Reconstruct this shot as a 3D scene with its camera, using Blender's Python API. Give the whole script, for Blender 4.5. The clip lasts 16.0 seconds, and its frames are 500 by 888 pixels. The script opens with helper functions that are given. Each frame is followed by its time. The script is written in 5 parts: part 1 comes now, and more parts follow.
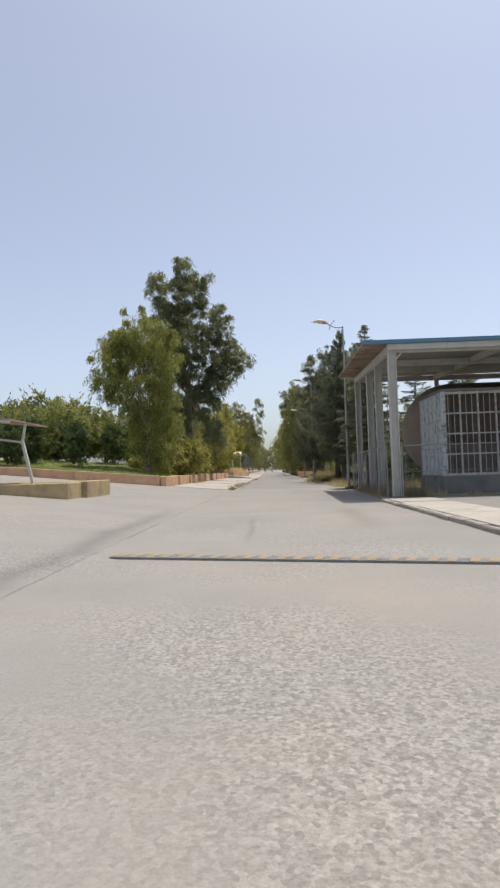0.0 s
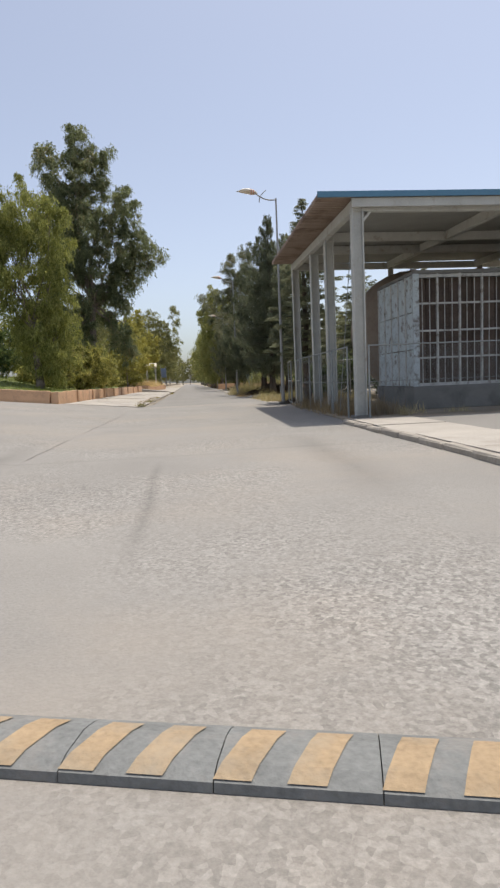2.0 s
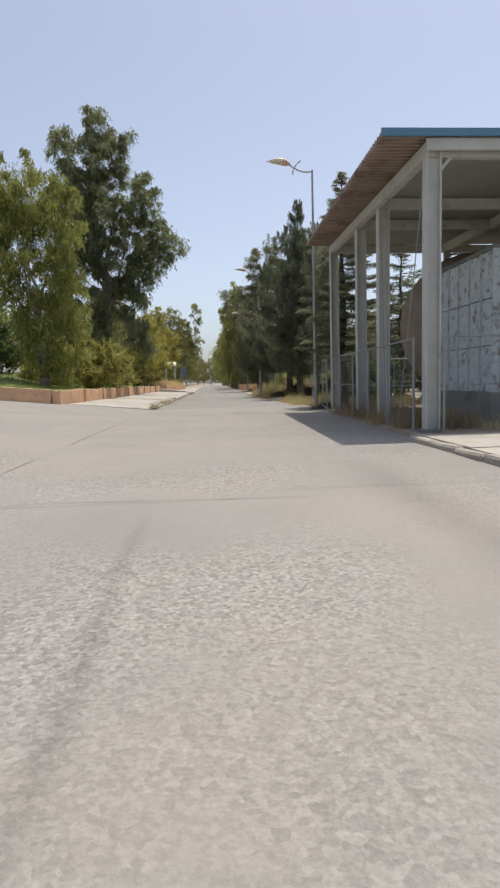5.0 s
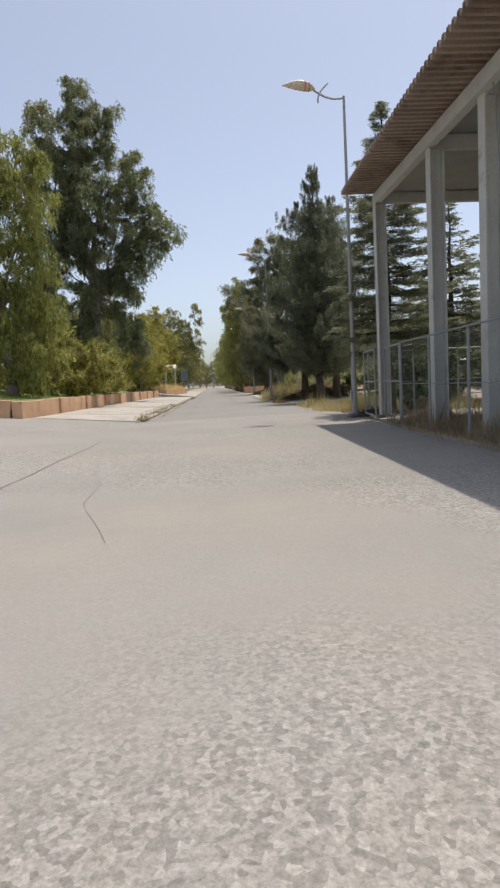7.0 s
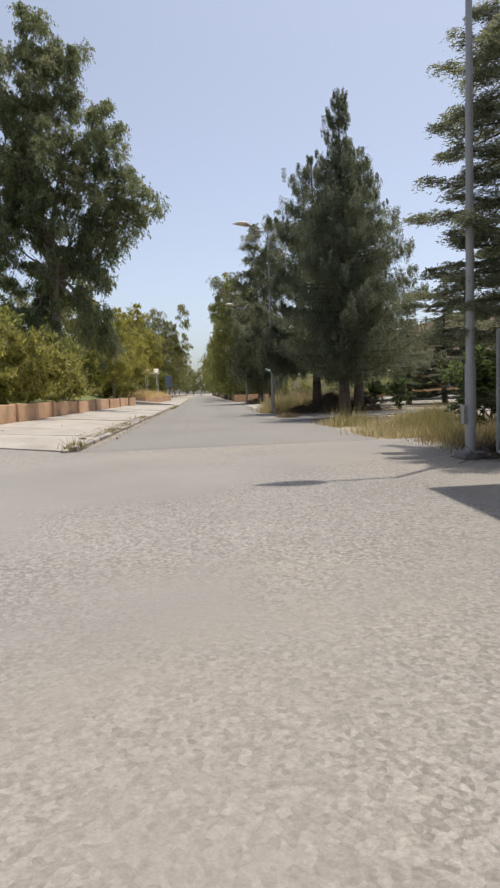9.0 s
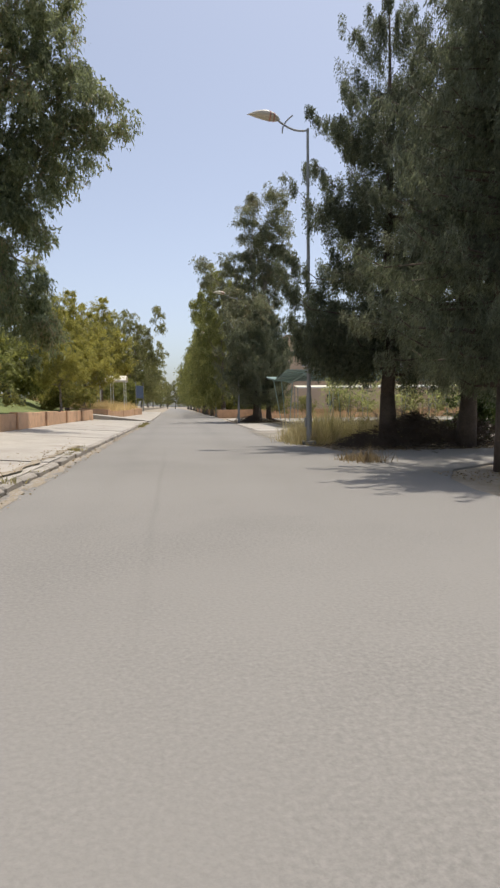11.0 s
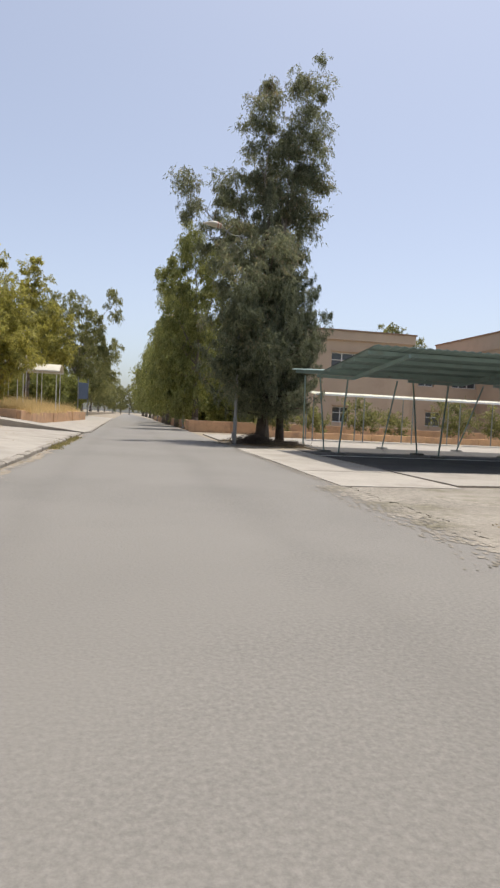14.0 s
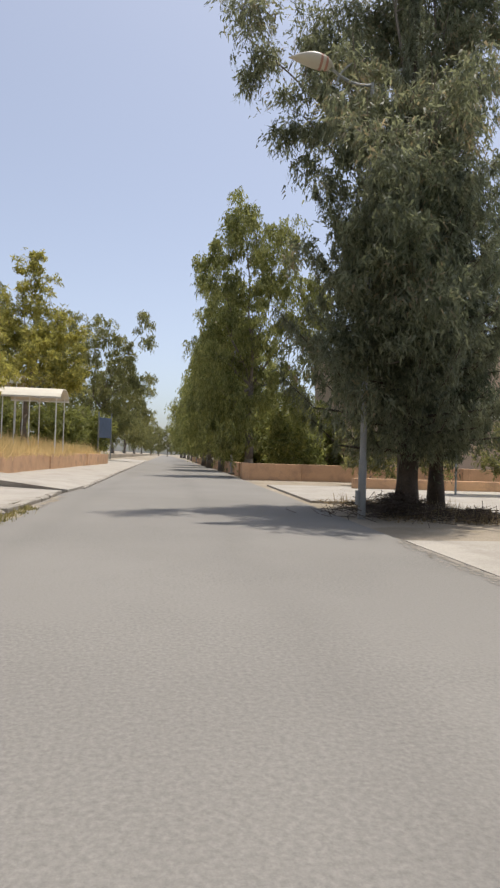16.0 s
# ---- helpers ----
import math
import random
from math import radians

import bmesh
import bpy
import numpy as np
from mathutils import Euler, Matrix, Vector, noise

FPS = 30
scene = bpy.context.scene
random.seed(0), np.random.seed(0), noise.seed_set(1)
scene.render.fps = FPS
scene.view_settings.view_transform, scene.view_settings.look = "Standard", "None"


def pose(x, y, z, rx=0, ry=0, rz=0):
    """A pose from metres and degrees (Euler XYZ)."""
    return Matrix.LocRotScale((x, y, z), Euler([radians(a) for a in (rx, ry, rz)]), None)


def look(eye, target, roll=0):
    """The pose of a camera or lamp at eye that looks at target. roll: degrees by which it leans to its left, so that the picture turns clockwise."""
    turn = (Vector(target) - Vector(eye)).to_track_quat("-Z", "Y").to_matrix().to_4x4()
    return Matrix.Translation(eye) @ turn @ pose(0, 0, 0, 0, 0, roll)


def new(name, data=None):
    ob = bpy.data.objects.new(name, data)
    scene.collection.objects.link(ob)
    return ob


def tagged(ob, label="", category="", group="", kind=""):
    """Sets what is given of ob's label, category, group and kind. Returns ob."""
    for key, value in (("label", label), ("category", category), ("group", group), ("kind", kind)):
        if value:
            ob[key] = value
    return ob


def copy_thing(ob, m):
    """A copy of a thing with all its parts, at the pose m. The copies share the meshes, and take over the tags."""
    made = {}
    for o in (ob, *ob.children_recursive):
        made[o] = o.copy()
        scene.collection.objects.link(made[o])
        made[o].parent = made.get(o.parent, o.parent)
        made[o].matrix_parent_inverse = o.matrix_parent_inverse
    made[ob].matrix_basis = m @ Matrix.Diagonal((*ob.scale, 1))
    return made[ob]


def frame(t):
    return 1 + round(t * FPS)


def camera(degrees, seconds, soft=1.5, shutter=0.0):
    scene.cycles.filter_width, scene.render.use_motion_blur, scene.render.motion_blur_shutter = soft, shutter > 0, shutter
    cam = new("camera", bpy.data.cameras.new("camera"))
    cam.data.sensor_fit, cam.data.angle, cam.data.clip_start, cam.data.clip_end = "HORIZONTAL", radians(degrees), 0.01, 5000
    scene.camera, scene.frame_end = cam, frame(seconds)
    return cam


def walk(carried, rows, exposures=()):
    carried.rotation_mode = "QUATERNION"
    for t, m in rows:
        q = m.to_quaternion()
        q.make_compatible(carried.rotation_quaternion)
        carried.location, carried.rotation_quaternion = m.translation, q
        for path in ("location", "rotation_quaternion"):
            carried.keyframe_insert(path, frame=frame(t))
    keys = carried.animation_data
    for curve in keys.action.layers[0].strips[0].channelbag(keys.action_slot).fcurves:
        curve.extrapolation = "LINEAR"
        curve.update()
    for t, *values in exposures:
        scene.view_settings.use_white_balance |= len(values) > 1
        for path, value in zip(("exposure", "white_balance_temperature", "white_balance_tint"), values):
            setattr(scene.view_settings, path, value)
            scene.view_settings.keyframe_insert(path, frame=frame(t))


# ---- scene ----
cam = camera(45.5, 16.0, soft=2.4)
PATH = [
    (0, (0.07, 3.662, 1.236), (0.008, 5.659, 1.326), -1.8),
    (0.5, (-0.05, 5.968, 1.208), (0.058, 7.965, 1.216), -3.6),
    (1, (0.119, 7.692, 1.208), (0.299, 9.682, 1.112), -5.2),
    (1.5, (0.086, 8.974, 1.201), (0.283, 10.956, 1.022), -3.9),
    (2, (0.12, 10.141, 1.201), (0.317, 12.12, 0.989), -2.5),
    (2.5, (0.106, 10.778, 1.198), (0.285, 12.758, 0.972), -2.0),
    (3, (0.069, 11.4, 1.198), (0.474, 13.355, 1.096), 0.6),
    (3.5, (0.234, 12.031, 1.21), (0.623, 13.975, 0.943), -4.6),
    (4, (0.253, 12.649, 1.176), (0.626, 14.596, 0.91), -6.4),
    (4.5, (0.215, 13.427, 1.223), (0.363, 15.41, 1.007), -2.5),
    (4.7, (0.24, 13.645, 1.203), (0.374, 15.63, 0.998), -1.5),
    (6.8, (0.196, 19.302, 1.167), (0.295, 21.286, 0.94), -2.9),
    (7, (0.223, 20.257, 1.202), (0.341, 22.243, 1.003), -3.1),
    (7.5, (0.3, 22.28, 1.195), (0.529, 24.256, 0.994), -1.7),
    (8, (0.261, 24.295, 1.182), (0.474, 26.272, 0.97), -2.0),
    (8.5, (0.306, 27.068, 1.154), (0.57, 29.049, 1.097), 2.8),
    (9, (0.393, 29.602, 1.183), (0.557, 31.587, 1.009), -2.1),
    (9.2, (0.363, 30.826, 1.184), (0.561, 32.806, 0.982), -2.7),
    (11.3, (0.017, 44.725, 1.226), (0.302, 46.703, 1.144), 0.5),
    (11.5, (-0.067, 45.587, 1.198), (0.238, 47.564, 1.172), 2.4),
    (12, (-0.075, 48.646, 1.167), (0.252, 50.619, 1.144), 3.4),
    (12.5, (0.046, 51.983, 1.225), (0.45, 53.942, 1.212), 1.4),
    (13, (-0.029, 54.884, 1.218), (0.375, 56.841, 1.139), 0.6),
    (13.5, (0.214, 57.918, 1.215), (0.607, 59.876, 1.117), 1.7),
    (14, (0.259, 61.43, 1.195), (0.669, 63.385, 1.109), 2.6),
    (14.5, (0.483, 64.849, 1.192), (0.877, 66.807, 1.089), 1.9),
    (15, (0.601, 68.215, 1.192), (0.973, 70.179, 1.135), 3.8),
    (15.5, (0.715, 71.942, 1.181), (1.052, 73.913, 1.205), 4.3),
    (16, (0.923, 75.672, 1.194), (1.203, 77.652, 1.237), 1.7),
]
walk(cam, [(t, look(eye, target, roll)) for t, eye, target, roll in PATH])

# ---- world, sun, exposure ----
SUN_TO = Vector((0.185, 0.17, 1.0)).normalized()      # towards the sun
scene.view_settings.exposure = 0.5
world = bpy.data.worlds.new("sky")
scene.world = world
world.use_nodes = True
wn = world.node_tree.nodes
wl = world.node_tree.links
sky = wn.new("ShaderNodeTexSky")
sky.sky_type = "NISHITA"
sky.sun_disc = False
sky.sun_elevation = math.asin(SUN_TO.z)
sky.sun_rotation = math.atan2(SUN_TO.x, SUN_TO.y)
sky.altitude = 600.0
sky.air_density = 1.0
sky.dust_density = 3.6
sky.ozone_density = 3.0
wn["Background"].inputs["Strength"].default_value = 0.123
haze = wn.new("ShaderNodeHueSaturation")
haze.inputs["Saturation"].default_value = 0.64
haze.inputs["Hue"].default_value = 0.504
wl.new(sky.outputs["Color"], haze.inputs["Color"])
wl.new(haze.outputs["Color"], wn["Background"].inputs["Color"])
sun = new("sun", bpy.data.lights.new("sun", "SUN"))
sun.data.energy = 2.8
sun.data.angle = radians(0.6)
sun.data.color = (1.0, 0.94, 0.85)
sun.matrix_world = look(SUN_TO * 60, (0, 0, 0))


# ---- small builders ----
rng = np.random.default_rng(7)


def box(bm, x0, x1, y0, y1, z0, z1, m=None):
    r = bmesh.ops.create_cube(bm, size=1)
    for v in r["verts"]:
        v.co = Vector((x0 + (v.co.x + .5) * (x1 - x0), y0 + (v.co.y + .5) * (y1 - y0), z0 + (v.co.z + .5) * (z1 - z0)))
        if m is not None:
            v.co = m @ v.co
    return r["verts"]


def bar(bm, a, b, r0, r1=None, seg=8, cap=True):
    """A round tapered bar from a to b."""
    a, b = Vector(a), Vector(b)
    r1 = r0 if r1 is None else r1
    d = b - a
    m = Matrix.Translation((a + b) / 2) @ d.to_track_quat("Z", "Y").to_matrix().to_4x4()
    bmesh.ops.create_cone(bm, cap_ends=cap, segments=seg, radius1=r0, radius2=r1, depth=d.length, matrix=m)


def beam(bm, a, b, w, h):
    """A square bar from a to b, w wide and h high."""
    a, b = Vector(a), Vector(b)
    d = b - a
    y = d.normalized()
    x = y.cross(Vector((0, 0, 1)))
    x = Vector((1, 0, 0)) if x.length < 1e-4 else x.normalized()
    z = x.cross(y)
    vs = []
    for p in (a, b):
        for sx, sz in ((-1, -1), (1, -1), (1, 1), (-1, 1)):
            vs.append(bm.verts.new(p + x * sx * w / 2 + z * sz * h / 2))
    for f in ((3, 2, 1, 0), (4, 5, 6, 7), (0, 1, 5, 4), (1, 2, 6, 5), (2, 3, 7, 6), (3, 0, 4, 7)):
        bm.faces.new([vs[i] for i in f])


def prism(bm, pts, z0, z1):
    """A flat outline (x, y) raised from z0 to z1; z may be a function of x, y."""
    f0 = z0 if callable(z0) else (lambda x, y: z0)
    f1 = z1 if callable(z1) else (lambda x, y: z1)
    lo = [bm.verts.new((x, y, f0(x, y))) for x, y in pts]
    hi = [bm.verts.new((x, y, f1(x, y))) for x, y in pts]
    bm.faces.new(hi)
    bm.faces.new(lo[::-1])
    n = len(pts)
    for i in range(n):
        bm.faces.new((lo[i], lo[(i + 1) % n], hi[(i + 1) % n], hi[i]))


def bevel(bm, w, seg=1):
    bmesh.ops.bevel(bm, geom=list(bm.edges), offset=w, segments=seg, affect="EDGES", clamp_overlap=True)


def mesh_of(name, bm, mat, smooth=False):
    me = bpy.data.meshes.new(name)
    bmesh.ops.recalc_face_normals(bm, faces=bm.faces)
    bm.to_mesh(me)
    bm.free()
    me.materials.append(mat)
    if smooth:
        me.polygons.foreach_set("use_smooth", [True] * len(me.polygons))
    return me


def part(name, bm, mat, parent, label="", smooth=False):
    ob = new(name, bm if isinstance(bm, bpy.types.Mesh) else mesh_of(name, bm, mat, smooth))
    ob.parent = parent
    if label:
        tagged(ob, label)
    return ob


def thing(name, at, label, category, group="", rz=0.0):
    ob = new(name)
    ob.empty_display_size = 0.2
    ob.matrix_world = pose(*at, 0, 0, rz)
    return tagged(ob, label, category, group)


def structure(name, bm, mat, label, category, smooth=False):
    ob = new(name, bm if isinstance(bm, bpy.types.Mesh) else mesh_of(name, bm, mat, smooth))
    return tagged(ob, label, category, kind="structure")


# ---- materials ----
def material(name, base, rough=0.8, metal=0.0, vary=0.15, scale=3.0, fine=40.0, bump=0.2, stain=None, stain_scale=0.6, stain_at=(0.5, 0.7), bump_scale=None, spec=0.3, per_object=0.0, speckle=0.0, speckle_scale=28.0, stones=0.0):
    m = bpy.data.materials.new(name)
    m.use_nodes = True
    n, l = m.node_tree.nodes, m.node_tree.links
    p = n["Principled BSDF"]
    p.inputs["Roughness"].default_value = rough
    p.inputs["Metallic"].default_value = metal
    p.inputs["Specular IOR Level"].default_value = spec
    geo = n.new("ShaderNodeNewGeometry")
    big = n.new("ShaderNodeTexNoise")
    big.inputs["Scale"].default_value = scale
    big.inputs["Detail"].default_value = 5
    small = n.new("ShaderNodeTexNoise")
    small.inputs["Scale"].default_value = fine
    small.inputs["Detail"].default_value = 3
    for t in (big, small):
        l.new(geo.outputs["Position"], t.inputs["Vector"])
    ramp = n.new("ShaderNodeMapRange")
    ramp.inputs["From Min"].default_value, ramp.inputs["From Max"].default_value = 0.3, 0.7
    ramp.inputs["To Min"].default_value, ramp.inputs["To Max"].default_value = 1 - vary, 1 + vary
    add = n.new("ShaderNodeMath")
    add.operation = "ADD"
    half = n.new("ShaderNodeMath")
    half.operation = "MULTIPLY"
    half.inputs[1].default_value = 0.5
    l.new(big.outputs["Fac"], add.inputs[0])
    l.new(small.outputs["Fac"], add.inputs[1])
    l.new(add.outputs[0], half.inputs[0])
    l.new(half.outputs[0], ramp.inputs["Value"])
    shade = n.new("ShaderNodeMix")
    shade.data_type, shade.blend_type = "RGBA", "MULTIPLY"
    shade.inputs["Factor"].default_value = 1
    shade.inputs["A"].default_value = (*base, 1)
    l.new(ramp.outputs["Result"], shade.inputs["B"])
    out = shade.outputs["Result"]
    if per_object:
        info = n.new("ShaderNodeObjectInfo")
        mr = n.new("ShaderNodeMapRange")
        mr.inputs["To Min"].default_value, mr.inputs["To Max"].default_value = 1 - per_object, 1 + per_object
        l.new(info.outputs["Random"], mr.inputs["Value"])
        mx = n.new("ShaderNodeMix")
        mx.data_type, mx.blend_type = "RGBA", "MULTIPLY"
        mx.inputs["Factor"].default_value = 1
        l.new(out, mx.inputs["A"])
        l.new(mr.outputs["Result"], mx.inputs["B"])
        out = mx.outputs["Result"]
    if stain:
        sn = n.new("ShaderNodeTexNoise")
        sn.inputs["Scale"].default_value = stain_scale
        sn.inputs["Detail"].default_value = 8
        sn.inputs["Roughness"].default_value = 0.65
        l.new(geo.outputs["Position"], sn.inputs["Vector"])
        sr = n.new("ShaderNodeMapRange")
        sr.inputs["From Min"].default_value, sr.inputs["From Max"].default_value = stain_at
        l.new(sn.outputs["Fac"], sr.inputs["Value"])
        mx = n.new("ShaderNodeMix")
        mx.data_type = "RGBA"
        l.new(sr.outputs["Result"], mx.inputs["Factor"])
        l.new(out, mx.inputs["A"])
        mx.inputs["B"].default_value = (*stain, 1)
        out = mx.outputs["Result"]
    if speckle:
        vo = n.new("ShaderNodeTexNoise")
        vo.inputs["Scale"].default_value = speckle_scale
        vo.inputs["Detail"].default_value = 7
        vo.inputs["Roughness"].default_value = 0.75
        l.new(geo.outputs["Position"], vo.inputs["Vector"])
        where = n.new("ShaderNodeTexNoise")
        where.inputs["Scale"].default_value = 0.22
        where.inputs["Detail"].default_value = 4
        l.new(geo.outputs["Position"], where.inputs["Vector"])
        wr = n.new("ShaderNodeMapRange")
        wr.inputs["From Min"].default_value, wr.inputs["From Max"].default_value = 0.45, 0.56
        wr.inputs["To Min"].default_value, wr.inputs["To Max"].default_value = 0.12, 1.0
        l.new(where.outputs["Fac"], wr.inputs["Value"])
        sp = n.new("ShaderNodeMapRange")
        sp.inputs["From Min"].default_value, sp.inputs["From Max"].default_value = 0.36, 0.64
        sp.inputs["To Min"].default_value, sp.inputs["To Max"].default_value = 1 - speckle, 1 + speckle * .8
        l.new(vo.outputs["Fac"], sp.inputs["Value"])
        if stones:
            vs = n.new("ShaderNodeTexVoronoi")
            vs.inputs["Scale"].default_value = 34
            l.new(geo.outputs["Position"], vs.inputs["Vector"])
            one = n.new("ShaderNodeSeparateColor")
            l.new(vs.outputs["Color"], one.inputs["Color"])
            sr2 = n.new("ShaderNodeMapRange")
            sr2.inputs["From Min"].default_value, sr2.inputs["From Max"].default_value = 0.0, 1.0
            sr2.inputs["To Min"].default_value, sr2.inputs["To Max"].default_value = 1 - stones, 1 + stones
            l.new(one.outputs["Green"], sr2.inputs["Value"])
            mx = n.new("ShaderNodeMix")
            mx.data_type, mx.blend_type = "RGBA", "MULTIPLY"
            l.new(wr.outputs["Result"], mx.inputs["Factor"])
            l.new(out, mx.inputs["A"])
            l.new(sr2.outputs["Result"], mx.inputs["B"])
            out = mx.outputs["Result"]
        mx = n.new("ShaderNodeMix")
        mx.data_type, mx.blend_type = "RGBA", "MULTIPLY"
        l.new(wr.outputs["Result"], mx.inputs["Factor"])
        l.new(out, mx.inputs["A"])
        l.new(sp.outputs["Result"], mx.inputs["B"])
        out = mx.outputs["Result"]
    l.new(out, p.inputs["Base Color"])
    if bump:
        bp = n.new("ShaderNodeBump")
        bp.inputs["Strength"].default_value = bump
        bp.inputs["Distance"].default_value = 0.02
        bn = small
        if bump_scale:
            bn = n.new("ShaderNodeTexNoise")
            bn.inputs["Scale"].default_value = bump_scale
            bn.inputs["Detail"].default_value = 4
            l.new(geo.outputs["Position"], bn.inputs["Vector"])
        l.new(bn.outputs["Fac"], bp.inputs["Height"])
        l.new(bp.outputs["Normal"], p.inputs["Normal"])
    return m


def leaf_material(name, dark, light, dry=None):
    """Thin leaves: each one its own tint, part of the light passes through."""
    m = bpy.data.materials.new(name)
    m.use_nodes = True
    n, l = m.node_tree.nodes, m.node_tree.links
    n.remove(n["Principled BSDF"])
    geo = n.new("ShaderNodeNewGeometry")
    ramp = n.new("ShaderNodeValToRGB")
    ramp.color_ramp.elements[0].color = (*dark, 1)
    ramp.color_ramp.elements[1].color = (*light, 1)
    if dry:
        e = ramp.color_ramp.elements.new(0.93)
        e.color = (*light, 1)
        ramp.color_ramp.elements[2].color = (*dry, 1)
    nz = n.new("ShaderNodeTexNoise")
    nz.inputs["Scale"].default_value = 0.5
    nz.inputs["Detail"].default_value = 3
    l.new(geo.outputs["Position"], nz.inputs["Vector"])
    mr = n.new("ShaderNodeMapRange")
    mr.inputs["From Min"].default_value, mr.inputs["From Max"].default_value = 0.3, 0.7
    mr.inputs["To Min"].default_value, mr.inputs["To Max"].default_value = -0.3, 0.3
    l.new(nz.outputs["Fac"], mr.inputs["Value"])
    add = n.new("ShaderNodeMath")
    add.operation = "ADD"
    l.new(geo.outputs["Random Per Island"], add.inputs[0])
    l.new(mr.outputs["Result"], add.inputs[1])
    l.new(add.outputs[0], ramp.inputs["Fac"])
    gl = n.new("ShaderNodeBsdfPrincipled")
    gl.inputs["Roughness"].default_value = 0.55
    gl.inputs["Specular IOR Level"].default_value = 0.3
    tr = n.new("ShaderNodeBsdfTranslucent")
    l.new(ramp.outputs["Color"], gl.inputs["Base Color"])
    thru = n.new("ShaderNodeMix")
    thru.data_type, thru.blend_type = "RGBA", "MULTIPLY"
    thru.inputs["Factor"].default_value = 1
    thru.inputs["B"].default_value = (1.42, 1.4, 1.15, 1)
    l.new(ramp.outputs["Color"], thru.inputs["A"])
    l.new(thru.outputs["Result"], tr.inputs["Color"])
    mix = n.new("ShaderNodeMixShader")
    mix.inputs["Fac"].default_value = 0.5
    l.new(gl.outputs["BSDF"], mix.inputs[1])
    l.new(tr.outputs["BSDF"], mix.inputs[2])
    l.new(mix.outputs["Shader"], n["Material Output"].inputs["Surface"])
    return m


M_ROAD = material("asphalt_worn", (0.235, 0.22, 0.198), 0.9, vary=0.09, scale=0.3, fine=45, bump=0.35, stain=(0.21, 0.197, 0.178), stain_scale=0.22, stain_at=(0.5, 0.75), speckle=0.18, speckle_scale=34)
M_PLAZA = material("concrete_ground", (0.262, 0.245, 0.22), 0.9, vary=0.14, scale=0.45, fine=55, bump=0.4, stain=(0.292, 0.262, 0.225), stain_scale=0.15, stain_at=(0.47, 0.62), speckle=0.3, speckle_scale=36, stones=0.24)
M_PAVE = material("pavement_concrete", (0.385, 0.35, 0.302), 0.9, vary=0.18, scale=1.0, fine=30, bump=0.3, stain=(0.29, 0.255, 0.215), stain_scale=0.7, stain_at=(0.52, 0.72), per_object=0.06)
M_KERB = material("kerb_concrete", (0.34, 0.305, 0.258), 0.9, vary=0.3, scale=4, fine=40, bump=0.5, stain=(0.22, 0.195, 0.16), stain_scale=2.0, per_object=0.12)
M_DIRT = material("dry_earth", (0.32, 0.27, 0.205), 0.95, vary=0.25, scale=0.8, fine=25, bump=0.6, stain=(0.22, 0.18, 0.12), stain_scale=0.7)
M_GRAVEL = material("grey_gravel", (0.30, 0.268, 0.222), 0.95, vary=0.3, scale=0.9, fine=28, bump=0.7, stain=(0.2, 0.18, 0.125), stain_scale=0.55, stain_at=(0.52, 0.64), speckle=0.4, speckle_scale=9)
# bay asphalt: dark of itself, darkened further to hold the carport's shade
M_BAY = material("asphalt_with_shade", (0.085, 0.08, 0.075), 0.9, vary=0.25, scale=0.8, fine=35, bump=0.4, stain=(0.13, 0.12, 0.105), stain_scale=0.5)
M_LAWN = material("lawn_ground", (0.15, 0.175, 0.06), 0.95, vary=0.3, scale=2.0, fine=40, bump=0.6, stain=(0.2, 0.18, 0.07), stain_scale=0.4, stain_at=(0.5, 0.8))
M_TAR = material("tar_seam", (0.165, 0.153, 0.135), 0.85, vary=0.3, bump=0.3)
M_BUMP = material("rubber_bump", (0.18, 0.182, 0.172), 0.85, vary=0.25, scale=6, bump=0.4, stain=(0.24, 0.22, 0.195), stain_scale=3.0)
M_BUMPL = material("faded_orange_paint", (0.345, 0.25, 0.15), 0.85, vary=0.25, scale=6, bump=0.4, stain=(0.29, 0.25, 0.19), stain_scale=2.2, stain_at=(0.46, 0.7))
M_WALL = material("orange_render", (0.6, 0.375, 0.225), 0.9, vary=0.15, scale=1.5, fine=35, bump=0.3, stain=(0.35, 0.225, 0.15), stain_scale=1.2, stain_at=(0.5, 0.75), per_object=0.1)
M_STONE = material("yellow_stone", (0.44, 0.34, 0.19), 0.9, vary=0.2, scale=2.0, fine=30, bump=0.4, stain=(0.28, 0.22, 0.13), stain_scale=1.5)
M_POST = material("shed_paint", (0.47, 0.47, 0.43), 0.65, vary=0.15, scale=2.5, fine=40, bump=0.15, stain=(0.3, 0.24, 0.18), stain_scale=3.0, stain_at=(0.58, 0.75))
M_SHEET = material("roof_sheet", (0.31, 0.24, 0.19), 0.7, vary=0.2, scale=1.5, fine=20, bump=0.1, stain=(0.16, 0.11, 0.08), stain_scale=1.4)
M_SHEETIN = material("roof_lining", (0.3, 0.3, 0.27), 0.8, vary=0.15, scale=1.5, fine=20, bump=0.1)
M_BLUE = material("blue_flashing", (0.10, 0.22, 0.32), 0.5, vary=0.12, scale=2, fine=30, bump=0.05, stain=(0.2, 0.24, 0.26), stain_scale=3.0, stain_at=(0.6, 0.8))
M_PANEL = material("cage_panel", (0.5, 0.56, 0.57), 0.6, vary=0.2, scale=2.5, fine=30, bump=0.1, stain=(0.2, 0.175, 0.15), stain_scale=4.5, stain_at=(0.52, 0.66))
M_BARS = material("cage_bars", (0.5, 0.5, 0.47), 0.6, vary=0.2, bump=0.1, stain=(0.2, 0.165, 0.13), stain_scale=5.0, stain_at=(0.52, 0.68))
